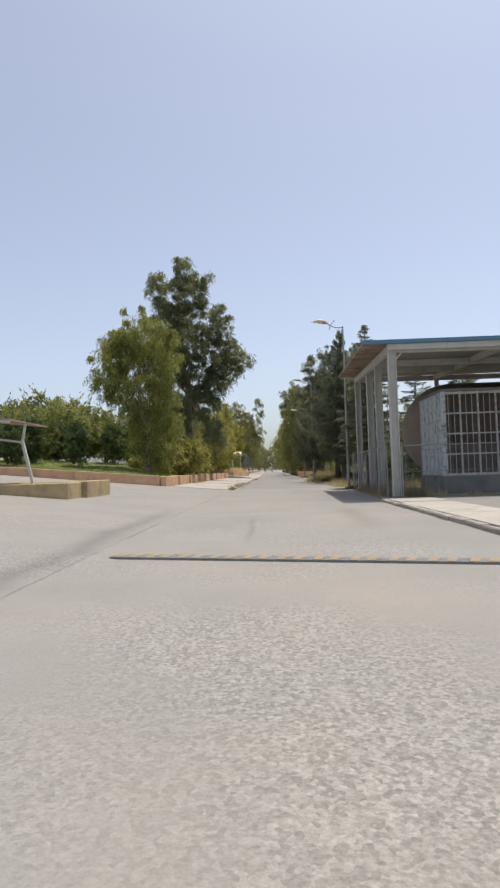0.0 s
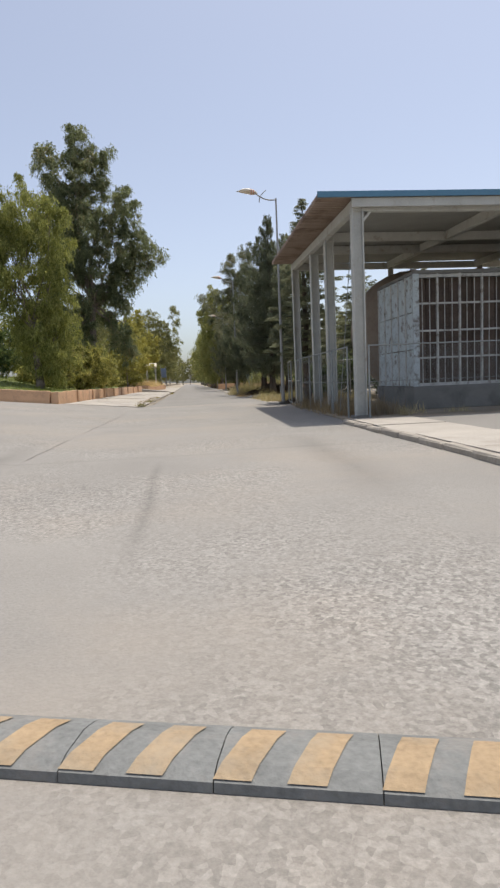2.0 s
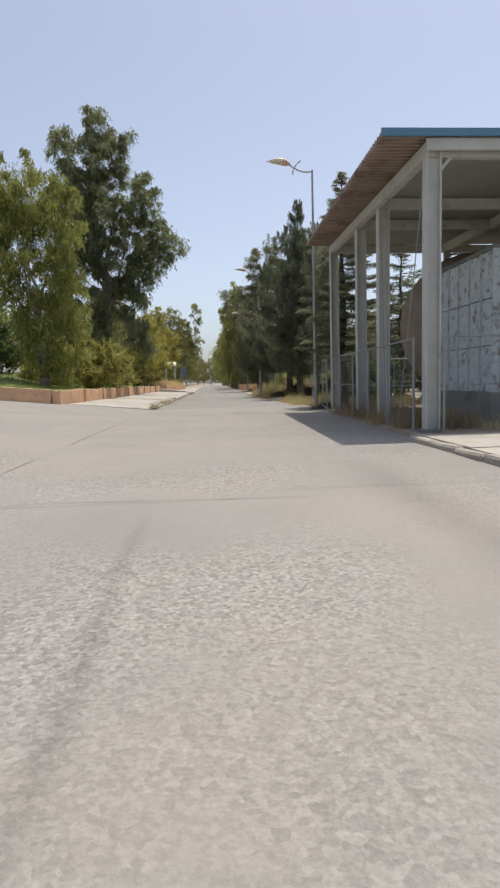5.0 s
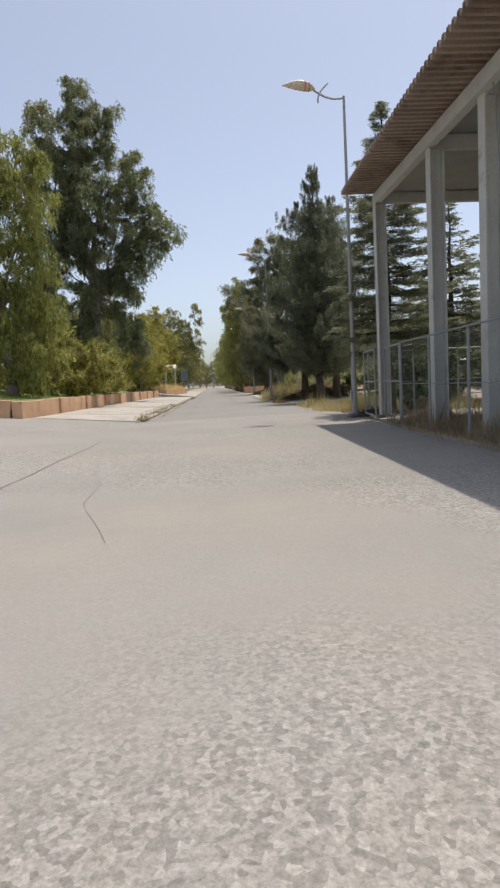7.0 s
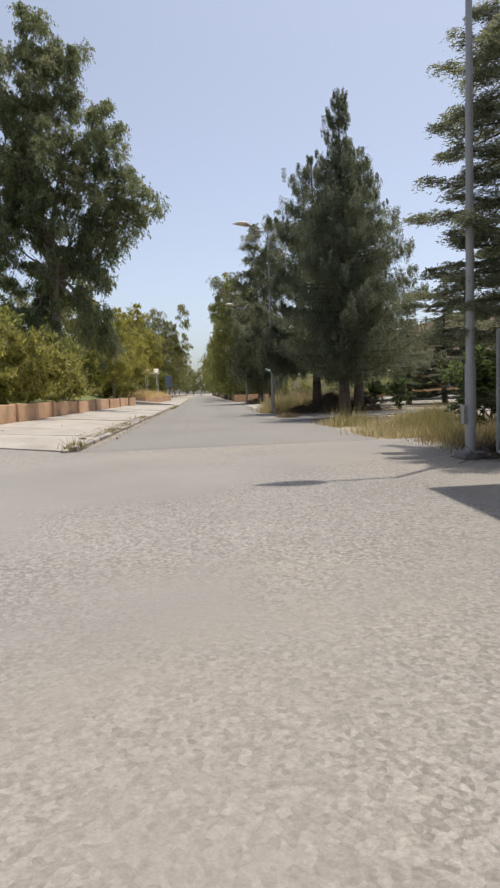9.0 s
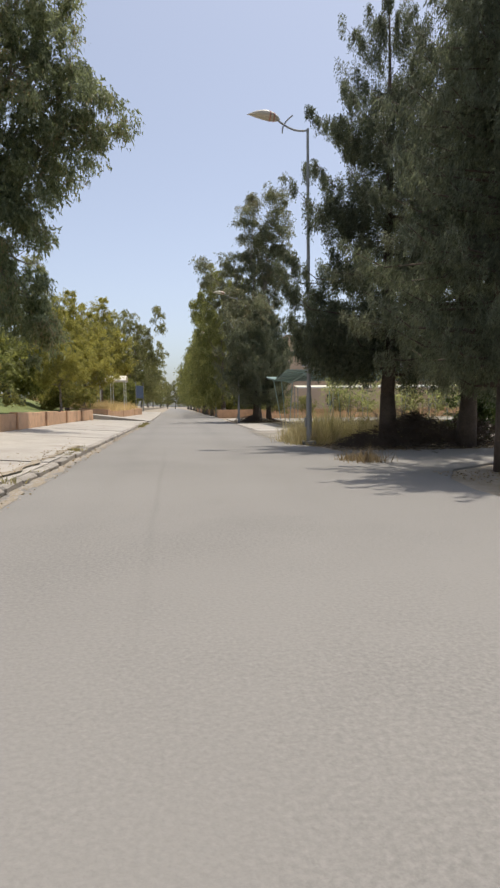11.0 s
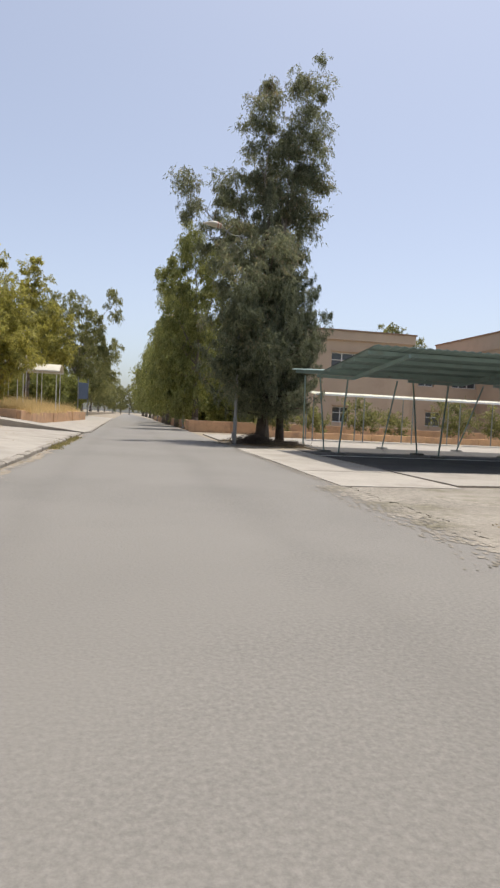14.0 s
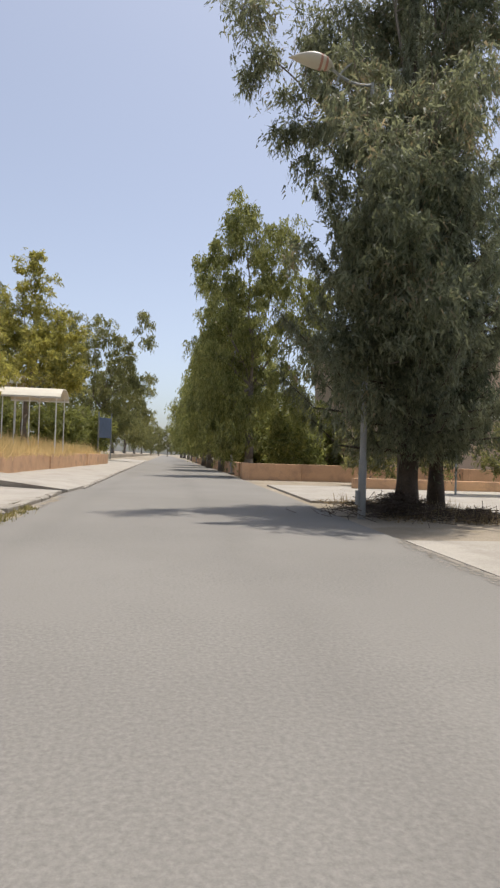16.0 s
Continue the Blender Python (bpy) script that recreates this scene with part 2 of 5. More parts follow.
M_CORE = material("brown_slats", (0.12, 0.092, 0.075), 0.9, vary=0.3, scale=3, fine=18, bump=0.4, per_object=0.25)
M_PLINTH = material("plinth_concrete", (0.2, 0.195, 0.18), 0.9, vary=0.25, scale=1.5, fine=30, bump=0.4, stain=(0.12, 0.115, 0.105), stain_scale=1.3)
M_TANK = material("tank_tan", (0.27, 0.215, 0.165), 0.7, vary=0.15, scale=1.5, fine=20, bump=0.1, stain=(0.22, 0.16, 0.12), stain_scale=2.0)
M_FENCE = material("fence_galvanised", (0.27, 0.285, 0.275), 0.55, metal=0.3, vary=0.2, bump=0.05)
M_LAMP = material("lamp_pole_paint", (0.33, 0.33, 0.32), 0.5, metal=0.2, vary=0.15, scale=2, bump=0.1, stain=(0.22, 0.17, 0.13), stain_scale=3.0, stain_at=(0.6, 0.8))
M_HEAD = material("lamp_head_cream", (0.62, 0.56, 0.46), 0.45, vary=0.06, bump=0.02)
M_HEADRED = material("lamp_head_red", (0.52, 0.26, 0.2), 0.5, vary=0.1, bump=0.02)
M_GREEN = material("carport_green", (0.28, 0.385, 0.37), 0.6, vary=0.15, scale=2, bump=0.1, stain=(0.26, 0.28, 0.25), stain_scale=2.5, stain_at=(0.55, 0.75))
M_GREENSHEET = material("carport_sheet", (0.25, 0.34, 0.32), 0.65, vary=0.15, scale=2, bump=0.1)
M_CREAM = material("cream_canopy", (0.62, 0.57, 0.46), 0.6, vary=0.08, bump=0.05, stain=(0.5, 0.44, 0.34), stain_scale=1.5, stain_at=(0.55, 0.8))
M_WHITE = material("white_sheet", (0.78, 0.78, 0.75), 0.5, vary=0.06, bump=0.05, stain=(0.6, 0.55, 0.48), stain_scale=1.5, stain_at=(0.6, 0.8))
M_BEIGE = material("beige_facade", (0.54, 0.42, 0.31), 0.9, vary=0.08, scale=0.8, fine=25, bump=0.15, stain=(0.46, 0.345, 0.25), stain_scale=0.5, stain_at=(0.5, 0.8))
M_BAND = material("brown_parapet", (0.30, 0.20, 0.135), 0.9, vary=0.1, scale=1, bump=0.15)
M_FRAME = material("window_frame_white", (0.7, 0.7, 0.68), 0.5, vary=0.05, bump=0.02)
M_GLASS = material("window_glass_dark", (0.07, 0.075, 0.08), 0.08, vary=0.1, bump=0.0, spec=0.6)
M_SIGN = material("blue_sign", (0.11, 0.145, 0.215), 0.5, vary=0.15, bump=0.05)
M_BARK = material("bark_grey", (0.23, 0.19, 0.15), 0.95, vary=0.3, scale=4, fine=25, bump=0.7)
M_BARKD = material("bark_dark", (0.11, 0.085, 0.065), 0.95, vary=0.3, scale=5, fine=25, bump=0.8)
M_STRAW = leaf_material("dry_grass_blades", (0.31, 0.26, 0.15), (0.54, 0.465, 0.3))
M_BEDGRASS = leaf_material("bed_grass_blades", (0.46, 0.34, 0.17), (0.72, 0.57, 0.32))
M_WEED = leaf_material("weed_blades", (0.17, 0.158, 0.065), (0.4, 0.345, 0.17))
M_FABRIC = leaf_material("white_canopy_sheet", (0.72, 0.72, 0.69), (0.8, 0.8, 0.77))
M_GRASS = leaf_material("lawn_blades", (0.13, 0.165, 0.04), (0.24, 0.27, 0.075))
M_DRYLEAF = leaf_material("dry_leaves", (0.17, 0.125, 0.075), (0.36, 0.28, 0.18))
M_EUC = leaf_material("eucalyptus_leaves", (0.118, 0.138, 0.078), (0.275, 0.298, 0.165), (0.3, 0.25, 0.15))
M_EUCG = leaf_material("grey_eucalyptus_leaves", (0.12, 0.132, 0.083), (0.265, 0.272, 0.176), (0.3, 0.245, 0.165))
M_PEPPER = leaf_material("bright_drooping_leaves", (0.15, 0.168, 0.05), (0.375, 0.378, 0.125))
M_YELLOW = leaf_material("yellow_green_leaves", (0.19, 0.185, 0.055), (0.46, 0.42, 0.12))
M_ROWLEAF = leaf_material("row_eucalyptus_leaves", (0.155, 0.168, 0.062), (0.36, 0.36, 0.14))
M_OLIVE = leaf_material("olive_green_leaves", (0.135, 0.142, 0.065), (0.31, 0.3, 0.13))
M_YOUNG = leaf_material("young_leaves", (0.25, 0.28, 0.11), (0.46, 0.47, 0.22))
M_CONIF = leaf_material("conifer_needles", (0.085, 0.1, 0.066), (0.195, 0.212, 0.142))
M_CEDAR = leaf_material("grey_green_needles", (0.12, 0.132, 0.088), (0.255, 0.265, 0.18))
M_HEDGE = leaf_material("hedge_leaves", (0.115, 0.135, 0.048), (0.3, 0.302, 0.1))
M_OLEANDER = leaf_material("oleander_leaves", (0.11, 0.12, 0.038), (0.4, 0.37, 0.115))
M_SHRUB = leaf_material("dark_shrub_leaves", (0.045, 0.07, 0.03), (0.115, 0.15, 0.055))



def streaks(mat, marks, along="Y"):
    """Soft dark streaks on a ground, wheel and oil marks and painted shade: rows of place across, half width, from, to,
    darkness.
    """
    across = "X" if along == "Y" else "Y"
    n, l = mat.node_tree.nodes, mat.node_tree.links
    p = n["Principled BSDF"]
    src = p.inputs["Base Color"].links[0].from_socket
    geo = n.new("ShaderNodeNewGeometry")
    xyz = n.new("ShaderNodeSeparateXYZ")
    l.new(geo.outputs["Position"], xyz.inputs[0])
    nz = n.new("ShaderNodeTexNoise")
    nz.inputs["Scale"].default_value = 0.35
    nz.inputs["Detail"].default_value = 6
    l.new(geo.outputs["Position"], nz.inputs["Vector"])

    def calc(op, a, b=None, c=None):
        m = n.new("ShaderNodeMath")
        m.operation = op
        for i, v in enumerate((a, b, c)):
            if v is None:
                continue
            if isinstance(v, (int, float)):
                m.inputs[i].default_value = v
            else:
                l.new(v, m.inputs[i])
        return m.outputs[0]

    for x, w, y0, y1, dark in marks:
        off = calc("ABSOLUTE", calc("ADD", calc("SUBTRACT", xyz.outputs[across], x), calc("MULTIPLY_ADD", nz.outputs["Fac"], w * 2.2, -w * 1.1)))
        fx = calc("SUBTRACT", 1.0, calc("SMOOTH_MIN", calc("DIVIDE", off, w), 1.0, .3))
        mid, half = (y0 + y1) / 2, (y1 - y0) / 2
        fy = calc("SUBTRACT", 1.0, calc("POWER", calc("MINIMUM", calc("DIVIDE", calc("ABSOLUTE", calc("SUBTRACT", xyz.outputs[along], mid)), half), 1.0), 3.0))
        f = calc("MULTIPLY", calc("MAXIMUM", calc("MULTIPLY", fx, fy), 0.0), dark)
        mx = n.new("ShaderNodeMix")
        mx.data_type, mx.blend_type = "RGBA", "MULTIPLY"
        l.new(f, mx.inputs["Factor"])
        l.new(src, mx.inputs["A"])
        mx.inputs["B"].default_value = (.3, .3, .3, 1)
        src = mx.outputs["Result"]
    l.new(src, p.inputs["Base Color"])


# the band at x -3.15 paints the shade of a shallow dip into the concrete
streaks(M_PLAZA, [(-.36, .1, 13.8, 19.6, .3), (-3.15, .4, 2, 24, .4), (2.3, .5, 15.5, 23, .28)])
streaks(M_PLAZA, [(20.05, .07, -7, 1.8, .2), (20.5, .14, .8, 4.0, .16)], "X")
streaks(M_ROAD, [(-.9, .45, 44, 120, .1), (1.9, .5, 44, 130, .1), (-.09, .06, 46, 62, .12)])

# ---- ground ----
def lawn_z(x, y):
    """The garden behind the walls rises away from the forecourt."""
    return 0.985 + 0.07 * min(max(-6.6 - x, 0), 14) + 0.085 * min(max(y - 43.5, 0), 9) * min(1.0, max(0, (-8.5 - x) / 3))


def left_slope(x):
    return 0.1 * max(0.0, min(-2.7 - x, 17.0))


def ground_z(x, y):
    z = -0.06
    if x < -2.7:
        z = left_slope(x) - 0.06
        if y > 42.6 and x < -7.0:
            z = 0.95 + 0.07 * min(-6.6 - x, 14)
    if x > 4.6:
        z = -0.05
    return z


def stretch(a, b, near0, near1, step, far):
    v = list(np.arange(near0, near1 + 1e-6, step))
    d, s = near1, step
    while d < b:
        s *= 1.5
        d += s
        v.append(min(d, b))
    d, s = near0, step
    while d > a:
        s *= 1.5
        d -= s
        v.insert(0, max(d, a))
    return v


gx = sorted(set([-7.02, -6.98, -2.7] + stretch(-900, 900, -30, 40, 1.0, 900)))
gy = sorted(set([42.58, 42.62] + stretch(-300, 2500, -10, 130, 2.0, 2500)))
verts = [(x, y, ground_z(x, y)) for y in gy for x in gx]
nx = len(gx)
faces = [(j * nx + i, j * nx + i + 1, (j + 1) * nx + i + 1, (j + 1) * nx + i) for j in range(len(gy) - 1) for i in range(nx - 1)]
gm = bpy.data.meshes.new("ground")
gm.from_pydata(verts, [], faces)
gm.materials.append(M_DIRT)
structure("ground", gm, M_DIRT, "dry bare earth with sparse stubble", "ground")

bm = bmesh.new()
prism(bm, [(-2.7, 42.8), (4.4, 42.8), (4.4, 60), (4.0, 62), (4.5, 84), (5.2, 120), (5.2, 700), (-2.2, 700), (-1.9, 94), (-2.3, 43)], -0.2, 0.0)
structure("road", bm, M_ROAD, "long straight grey worn asphalt road", "road")

bm = bmesh.new()
lx = [-7.05 - 1.5 * i for i in range(19)]
ly = [42.75, 43.5, 45, 47, 49, 51, 52.5, 60, 75, 92]
grid = [[bm.verts.new((x, y, lawn_z(x, y))) for y in ly] for x in lx]
for i in range(len(lx) - 1):
    for k in range(len(ly) - 1):
        bm.faces.new((grid[i][k], grid[i][k + 1], grid[i + 1][k + 1], grid[i + 1][k]))
structure("lawn_ground", bm, M_LAWN, "patchy green garden ground behind the low walls", "lawn")

# concrete forecourt: the drive itself flat, its side rising away
bm = bmesh.new()
prism(bm, [(-2.7, -80), (9.0, -80), (9.0, 42.8), (-2.7, 42.8)], -0.2, 0.0)
structure("pavement", bm, M_PLAZA, "pale worn concrete drive with patched areas", "pavement")
bm = bmesh.new()
xs = [-60, -45, -30, -22, -19.7, -16, -13, -10, -7, -5, -3.6, -2.7]
lo = [[bm.verts.new((x, y, left_slope(x) - .15)) for y in (-80, 43.1)] for x in xs]
hi = [[bm.verts.new((x, y, left_slope(x))) for y in (-80, 43.1)] for x in xs]
for i in range(len(xs) - 1):
    bm.faces.new((hi[i][0], hi[i + 1][0], hi[i + 1][1], hi[i][1]))
bm.faces.new((lo[-1][0], hi[-1][0], hi[-1][1], lo[-1][1]))
structure("pavement_side", bm, M_PLAZA, "pale concrete forecourt rising gently to the side", "pavement")


def wobble_strip(bm, pts, w, z, seed=0, rough=0.35):
    """A thin uneven strip along points (x, y), for seams and cracks."""
    r = random.Random(seed)
    fine = []
    for (xa, ya), (xb, yb) in zip(pts, pts[1:]):
        n = max(2, int(math.hypot(xb - xa, yb - ya) / 0.35))
        for i in range(n):
            f = i / n
            fine.append((xa + (xb - xa) * f + r.uniform(-1, 1) * w * rough * 2, ya + (yb - ya) * f + r.uniform(-1, 1) * w * rough))
    fine.append(pts[-1])
    prev = None
    for i, (x, y) in enumerate(fine):
        x2, y2 = fine[min(i + 1, len(fine) - 1)]
        x1, y1 = fine[max(i - 1, 0)]
        d = Vector((x2 - x1, y2 - y1)).normalized()
        h = w / 2 * r.uniform(0.5, 1.2)
        a = bm.verts.new((x - d.y * h, y + d.x * h, z))
        b = bm.verts.new((x + d.y * h, y - d.x * h, z))
        if prev:
            bm.faces.new((prev[0], prev[1], b, a))
        prev = (a, b)


bm = bmesh.new()
wobble_strip(bm, [(-2.74, 9), (-2.75, 14), (-2.71, 18.6)], 0.02, 0.006, 1, 0.4)
wobble_strip(bm, [(-2.7, 20.6), (-2.68, 24)], 0.02, 0.006, 12, 0.4)
wobble_strip(bm, [(-2.66, 26.5), (-2.6, 31), (-2.5, 34.6)], 0.024, 0.006, 11, 0.4)
wobble_strip(bm, [(-2.6, 42.75), (0, 42.9), (4.3, 42.7)], 0.035, 0.006, 2)
wobble_strip(bm, [(-5.0, 19.5), (-1.5, 20.2), (1.2, 20.0)], 0.012, 0.007, 4)
wobble_strip(bm, [(-1.67, 29.6), (-1.3, 28.1), (-1.25, 26.8), (-.7, 25)], 0.005, 0.006, 5, 1.6)
wobble_strip(bm, [(-7.0, 36.2), (-5.2, 36.0), (-4.3, 37.0)], 0.03, 0.36, 6)
structure("road_seam", bm, M_TAR, "dark tar seams and cracks in the paving", "seam")
# speed bump of bolted segments
hump = thing("speed_bump", (0.15, 11.95, 0), "low dark speed bump of bolted rubber segments across the concrete", "speed bump", rz=-15)
prof = [(-0.17, 0.0), (-0.165, 0.03), (-0.1, 0.05), (0.03, 0.05), (0.11, 0.03), (0.17, 0.002)]


def bump_piece(x0=-0.172, x1=0.172, end=1.0):
    b = bmesh.new()
    rings = []
    for x, k in ((x0, end), (x1, 1.0)):
        rings.append([b.verts.new((x, y * k, z * k)) for y, z in prof])
    for i in range(len(prof) - 1):
        b.faces.new((rings[0][i], rings[1][i], rings[1][i + 1], rings[0][i + 1]))
    for rg in rings:
        b.faces.new(rg)
    return b


def bump_patch(x0):
    """A slanting painted patch laid over the hump."""
    b = bmesh.new()
    rows = [[b.verts.new((x + .3 * y, y, z + .004)) for y, z in ((-.158, .033), (-.1, .05), (.03, .05), (.1, .034))] for x in (x0, x0 + .115)]
    for k in range(3):
        b.faces.new((rows[0][k], rows[1][k], rows[1][k + 1], rows[0][k + 1]))
    return mesh_of("patch", b, M_BUMPL)


bump_a = mesh_of("segment", bump_piece(-.243, .243), M_BUMP)
patches = [bump_patch(-.2), bump_patch(.02)]
for i in range(18):
    s = part("segment", bump_a, None, hump)
    s.location = (-2.18 + i * 0.49, 0, 0.002)
    for me in patches:
        part("patch", me, None, s, "faded orange painted patch")
cap = mesh_of("end_cap", bump_piece(-.16, .0, .35), M_BUMP)
for x, turn in ((-2.43, 0), (6.4, 180)):
    part("end_cap", cap, None, hump).matrix_local = pose(x, 0, .002, 0, 0, turn)

# ---- kerbs and pavements ----
kerb_meshes = []
for k in range(4):
    b = bmesh.new()
    box(b, -0.09, 0.09, -0.49, 0.49, -0.15, 0.125)
    bevel(b, 0.02 + 0.008 * k)
    r = random.Random(k)
    for v in b.verts:
        v.co += Vector((r.uniform(-.008, .008), r.uniform(-.004, .004), r.uniform(-.012, .008)))
    kerb_meshes.append(mesh_of("kerb_stone", b, M_KERB))


def kerb_line(name, a, b, label, seed=0, sink=0.0):
    root = tagged(thing(name, (0, 0, 0), label, "kerb"), kind="structure")
    a, b = Vector(a), Vector(b)
    n = int((b - a).length)
    d = (b - a).normalized()
    rz = math.atan2(-d.x, d.y)
    r = random.Random(seed)
    for i in range(n):
        c = a + d * (i + 0.5)
        s = part("kerb_stone", kerb_meshes[r.randrange(4)], None, root)
        s.matrix_local = pose(c.x + r.uniform(-.02, .02), c.y, r.uniform(-0.03, 0.0) - sink, r.uniform(-1, 1), r.uniform(-3, 3), math.degrees(rz) + r.uniform(-1.2, 1.2))
    return root


kerb_line("kerb_island", (4.08, -6), (4.08, 25.0), "weathered concrete kerb stones along the shed pavement", 1)
kerb_line("kerb_left", (-2.45, 43.1), (-1.95, 92.6), "broken weathered concrete kerb stones beside the road", 2)
kerb_line("kerb_far", (-1.7, 95.6), (-2.2, 175), "pale concrete kerb stones along the far road", 3, 0.03)


def slabs(name, x0, x1, y0, y1, nx, ny, zf, label, seed=0, thick=0.12, gap=0.012, mat=None):
    """A pavement of separate slabs; x0 and x1 may be functions of y."""
    root = tagged(thing(name, (0, 0, 0), label, "pavement"), kind="structure")
    fx0 = x0 if callable(x0) else (lambda y: x0)
    fx1 = x1 if callable(x1) else (lambda y: x1)
    r = random.Random(seed)
    for j in range(ny):
        for i in range(nx):
            ya, yb = y0 + (y1 - y0) * j / ny + gap / 2, y0 + (y1 - y0) * (j + 1) / ny - gap / 2
            pts = []
            for y, fs in ((ya, (i / nx, (i + 1) / nx)), (yb, ((i + 1) / nx, i / nx))):
                for k, f in enumerate(fs):
                    inner = gap / 2 if f == i / nx else -gap / 2
                    pts.append((fx0(y) + (fx1(y) - fx0(y)) * f + inner, y))
            b = bmesh.new()
            dz = r.uniform(-0.012, 0.006)
            tx = r.uniform(-0.003, 0.003)
            prism(b, pts, lambda x, y: zf(x, y) - thick, lambda x, y: zf(x, y) + dz + tx * (x - pts[0][0]))
            part("slab", b, mat or M_PAVE, root)
    return root


def pave_left_z(x, y):
    ramp = min(1.0, max(0.0, (y - 43.0) / 3.2))
    low = 0.012 + 0.1 * max(0.0, -2.7 - x)
    return low + ramp * (0.10 + 0.065 * max(0.0, -2.3 - x) - low)


slabs("pavement_left", lambda y: -6.55 + 0.012 * (y - 43), lambda y: -2.55 + 0.01 * (y - 43), 43.1, 88.2, 1, 14, pave_left_z, "pale concrete pavement slabs sloping up to the orange wall", 5)
slabs("pavement_island", 4.18, 5.76, -6, 25.0, 1, 14, lambda x, y: 0.11, "pale concrete slabs beside the shed", 6)
slabs("pavement_right", lambda y: 4.235 + 0.0225 * (y - 72), lambda y: 6.75 + 0.012 * (y - 72), 71.9, 84.2, 1, 4, lambda x, y: 0.025, "pale concrete pavement slabs by the carport", 7, gap=.006)

bm = bmesh.new()
prism(bm, [(4.42, 51.2), (4.7, 52.6), (5.4, 53.9), (6.6, 54.8), (8.5, 55.2), (60, 55.4), (60, 58.9), (4.42, 58.9)], -0.2, -0.012)
structure("road_side", bm, M_ROAD, "grey worn asphalt side street", "road")
# yard of the shed
bm = bmesh.new()
prism(bm, [(5.78, -6), (40, -6), (40, 25.06), (5.78, 25.06)], -0.1, 0.085)
structure("pavement_yard", bm, M_ROAD, "grey asphalt yard in front of the shed", "pavement")
bm = bmesh.new()
prism(bm, [(4.3, 25.07), (22, 25.07), (22, 37.8), (4.9, 37.8), (4.62, 34.2)], -0.1, 0.06)
structure("floor_shed", bm, M_DIRT, "dusty earth floor under the shed", "floor")
# gravel entrance before the car park
bm = bmesh.new()
r = random.Random(31)
edge = [(4.16 + .0227 * (y - 62) + r.uniform(-.05, .05), y) for y in np.arange(63.6, 71.7, .12)]
prism(bm, [(60, 63.5), (60, 73.4), (8.5, 72.3), (4.4, 71.85)] + edge[::-1], -0.15, 0.004)
structure("ground_gravel", bm, M_GRAVEL, "grey-tan compacted gravel with dry patches", "gravel")


def dust(name, a, b, away, n, mat, label, seed, top=.07):
    """Loose flat patches of grit, thick along a line and thinning out to one side of it."""
    q = random.Random(seed)
    m = bmesh.new()
    for _ in range(n):
        f, d = q.random(), abs(q.gauss(0, .45)) * away * (1 if q.random() < .9 else -.3)
        x, y, size = a[0] + (b[0] - a[0]) * f + d, a[1] + (b[1] - a[1]) * f, q.uniform(.012, top) * (1 - min(.75, abs(d / away) * .6))
        z, t = q.uniform(.0035, .007), q.uniform(0, 6.28)
        m.faces.new([m.verts.new((x + size * q.uniform(.6, 1.2) * math.cos(t + k * 1.047), y + size * q.uniform(1.0, 1.9) * math.sin(t + k * 1.047), z)) for k in range(6)])
    tagged(new(name, mesh_of(name, m, mat)), label, "dust", kind="stuff")


dust("grit", (4.2, 63.6), (4.3, 72.0), -.8, 2600, M_GRAVEL, "gravel grit strewn over the asphalt edge", 41)
dust("grit", (4.27, 71.8), (4.52, 84.2), -.3, 1500, M_KERB, "dust and grit along the concrete pavement edge", 42, .05)
dust("grit", (-2.3, 44), (-1.85, 92), .35, 3200, M_KERB, "dust and grit along the broken kerb", 43, .05)
# carport yard
bm = bmesh.new()
prism(bm, [(6.9, 72.4), (60, 73.5), (60, 101.0), (5.3, 101.0), (5.0, 92), (8.2, 91.5), (8.2, 84.6), (6.9, 84.2)], -0.1, 0.02)
structure("pavement_carport", bm, M_PAVE, "pale concrete yard of the car park", "pavement")
# ramp and second pavement on the other side of the drive opening
bm = bmesh.new()
prism(bm, [(-14, 88.4), (-2.3, 88.4), (-2.0, 93.5), (-14, 93.5)], -0.2, lambda x, y: 0.06 + 0.05 * max(0, -2.3 - x))
structure("pavement_drive", bm, M_PAVE, "pale concrete side drive crossing the pavement", "pavement")
bm = bmesh.new()
prism(bm, [(-14, 93.6), (-1.85, 93.6), (-1.65, 96.5), (-14, 96.5)], -0.2, lambda x, y: 0.08 + 0.13 * max(0, -2.2 - x))
prism(bm, [(-14, 96.5), (-1.65, 96.5), (-2.0, 175), (-14, 175)], -0.2, lambda x, y: 0.08 + 0.13 * max(0, min(-2.2 - x, 3.0)) + 0.02 * max(0, -5.2 - x))
structure("pavement_far", bm, M_PAVE, "pale concrete pavement with a raised ramp edge", "pavement")


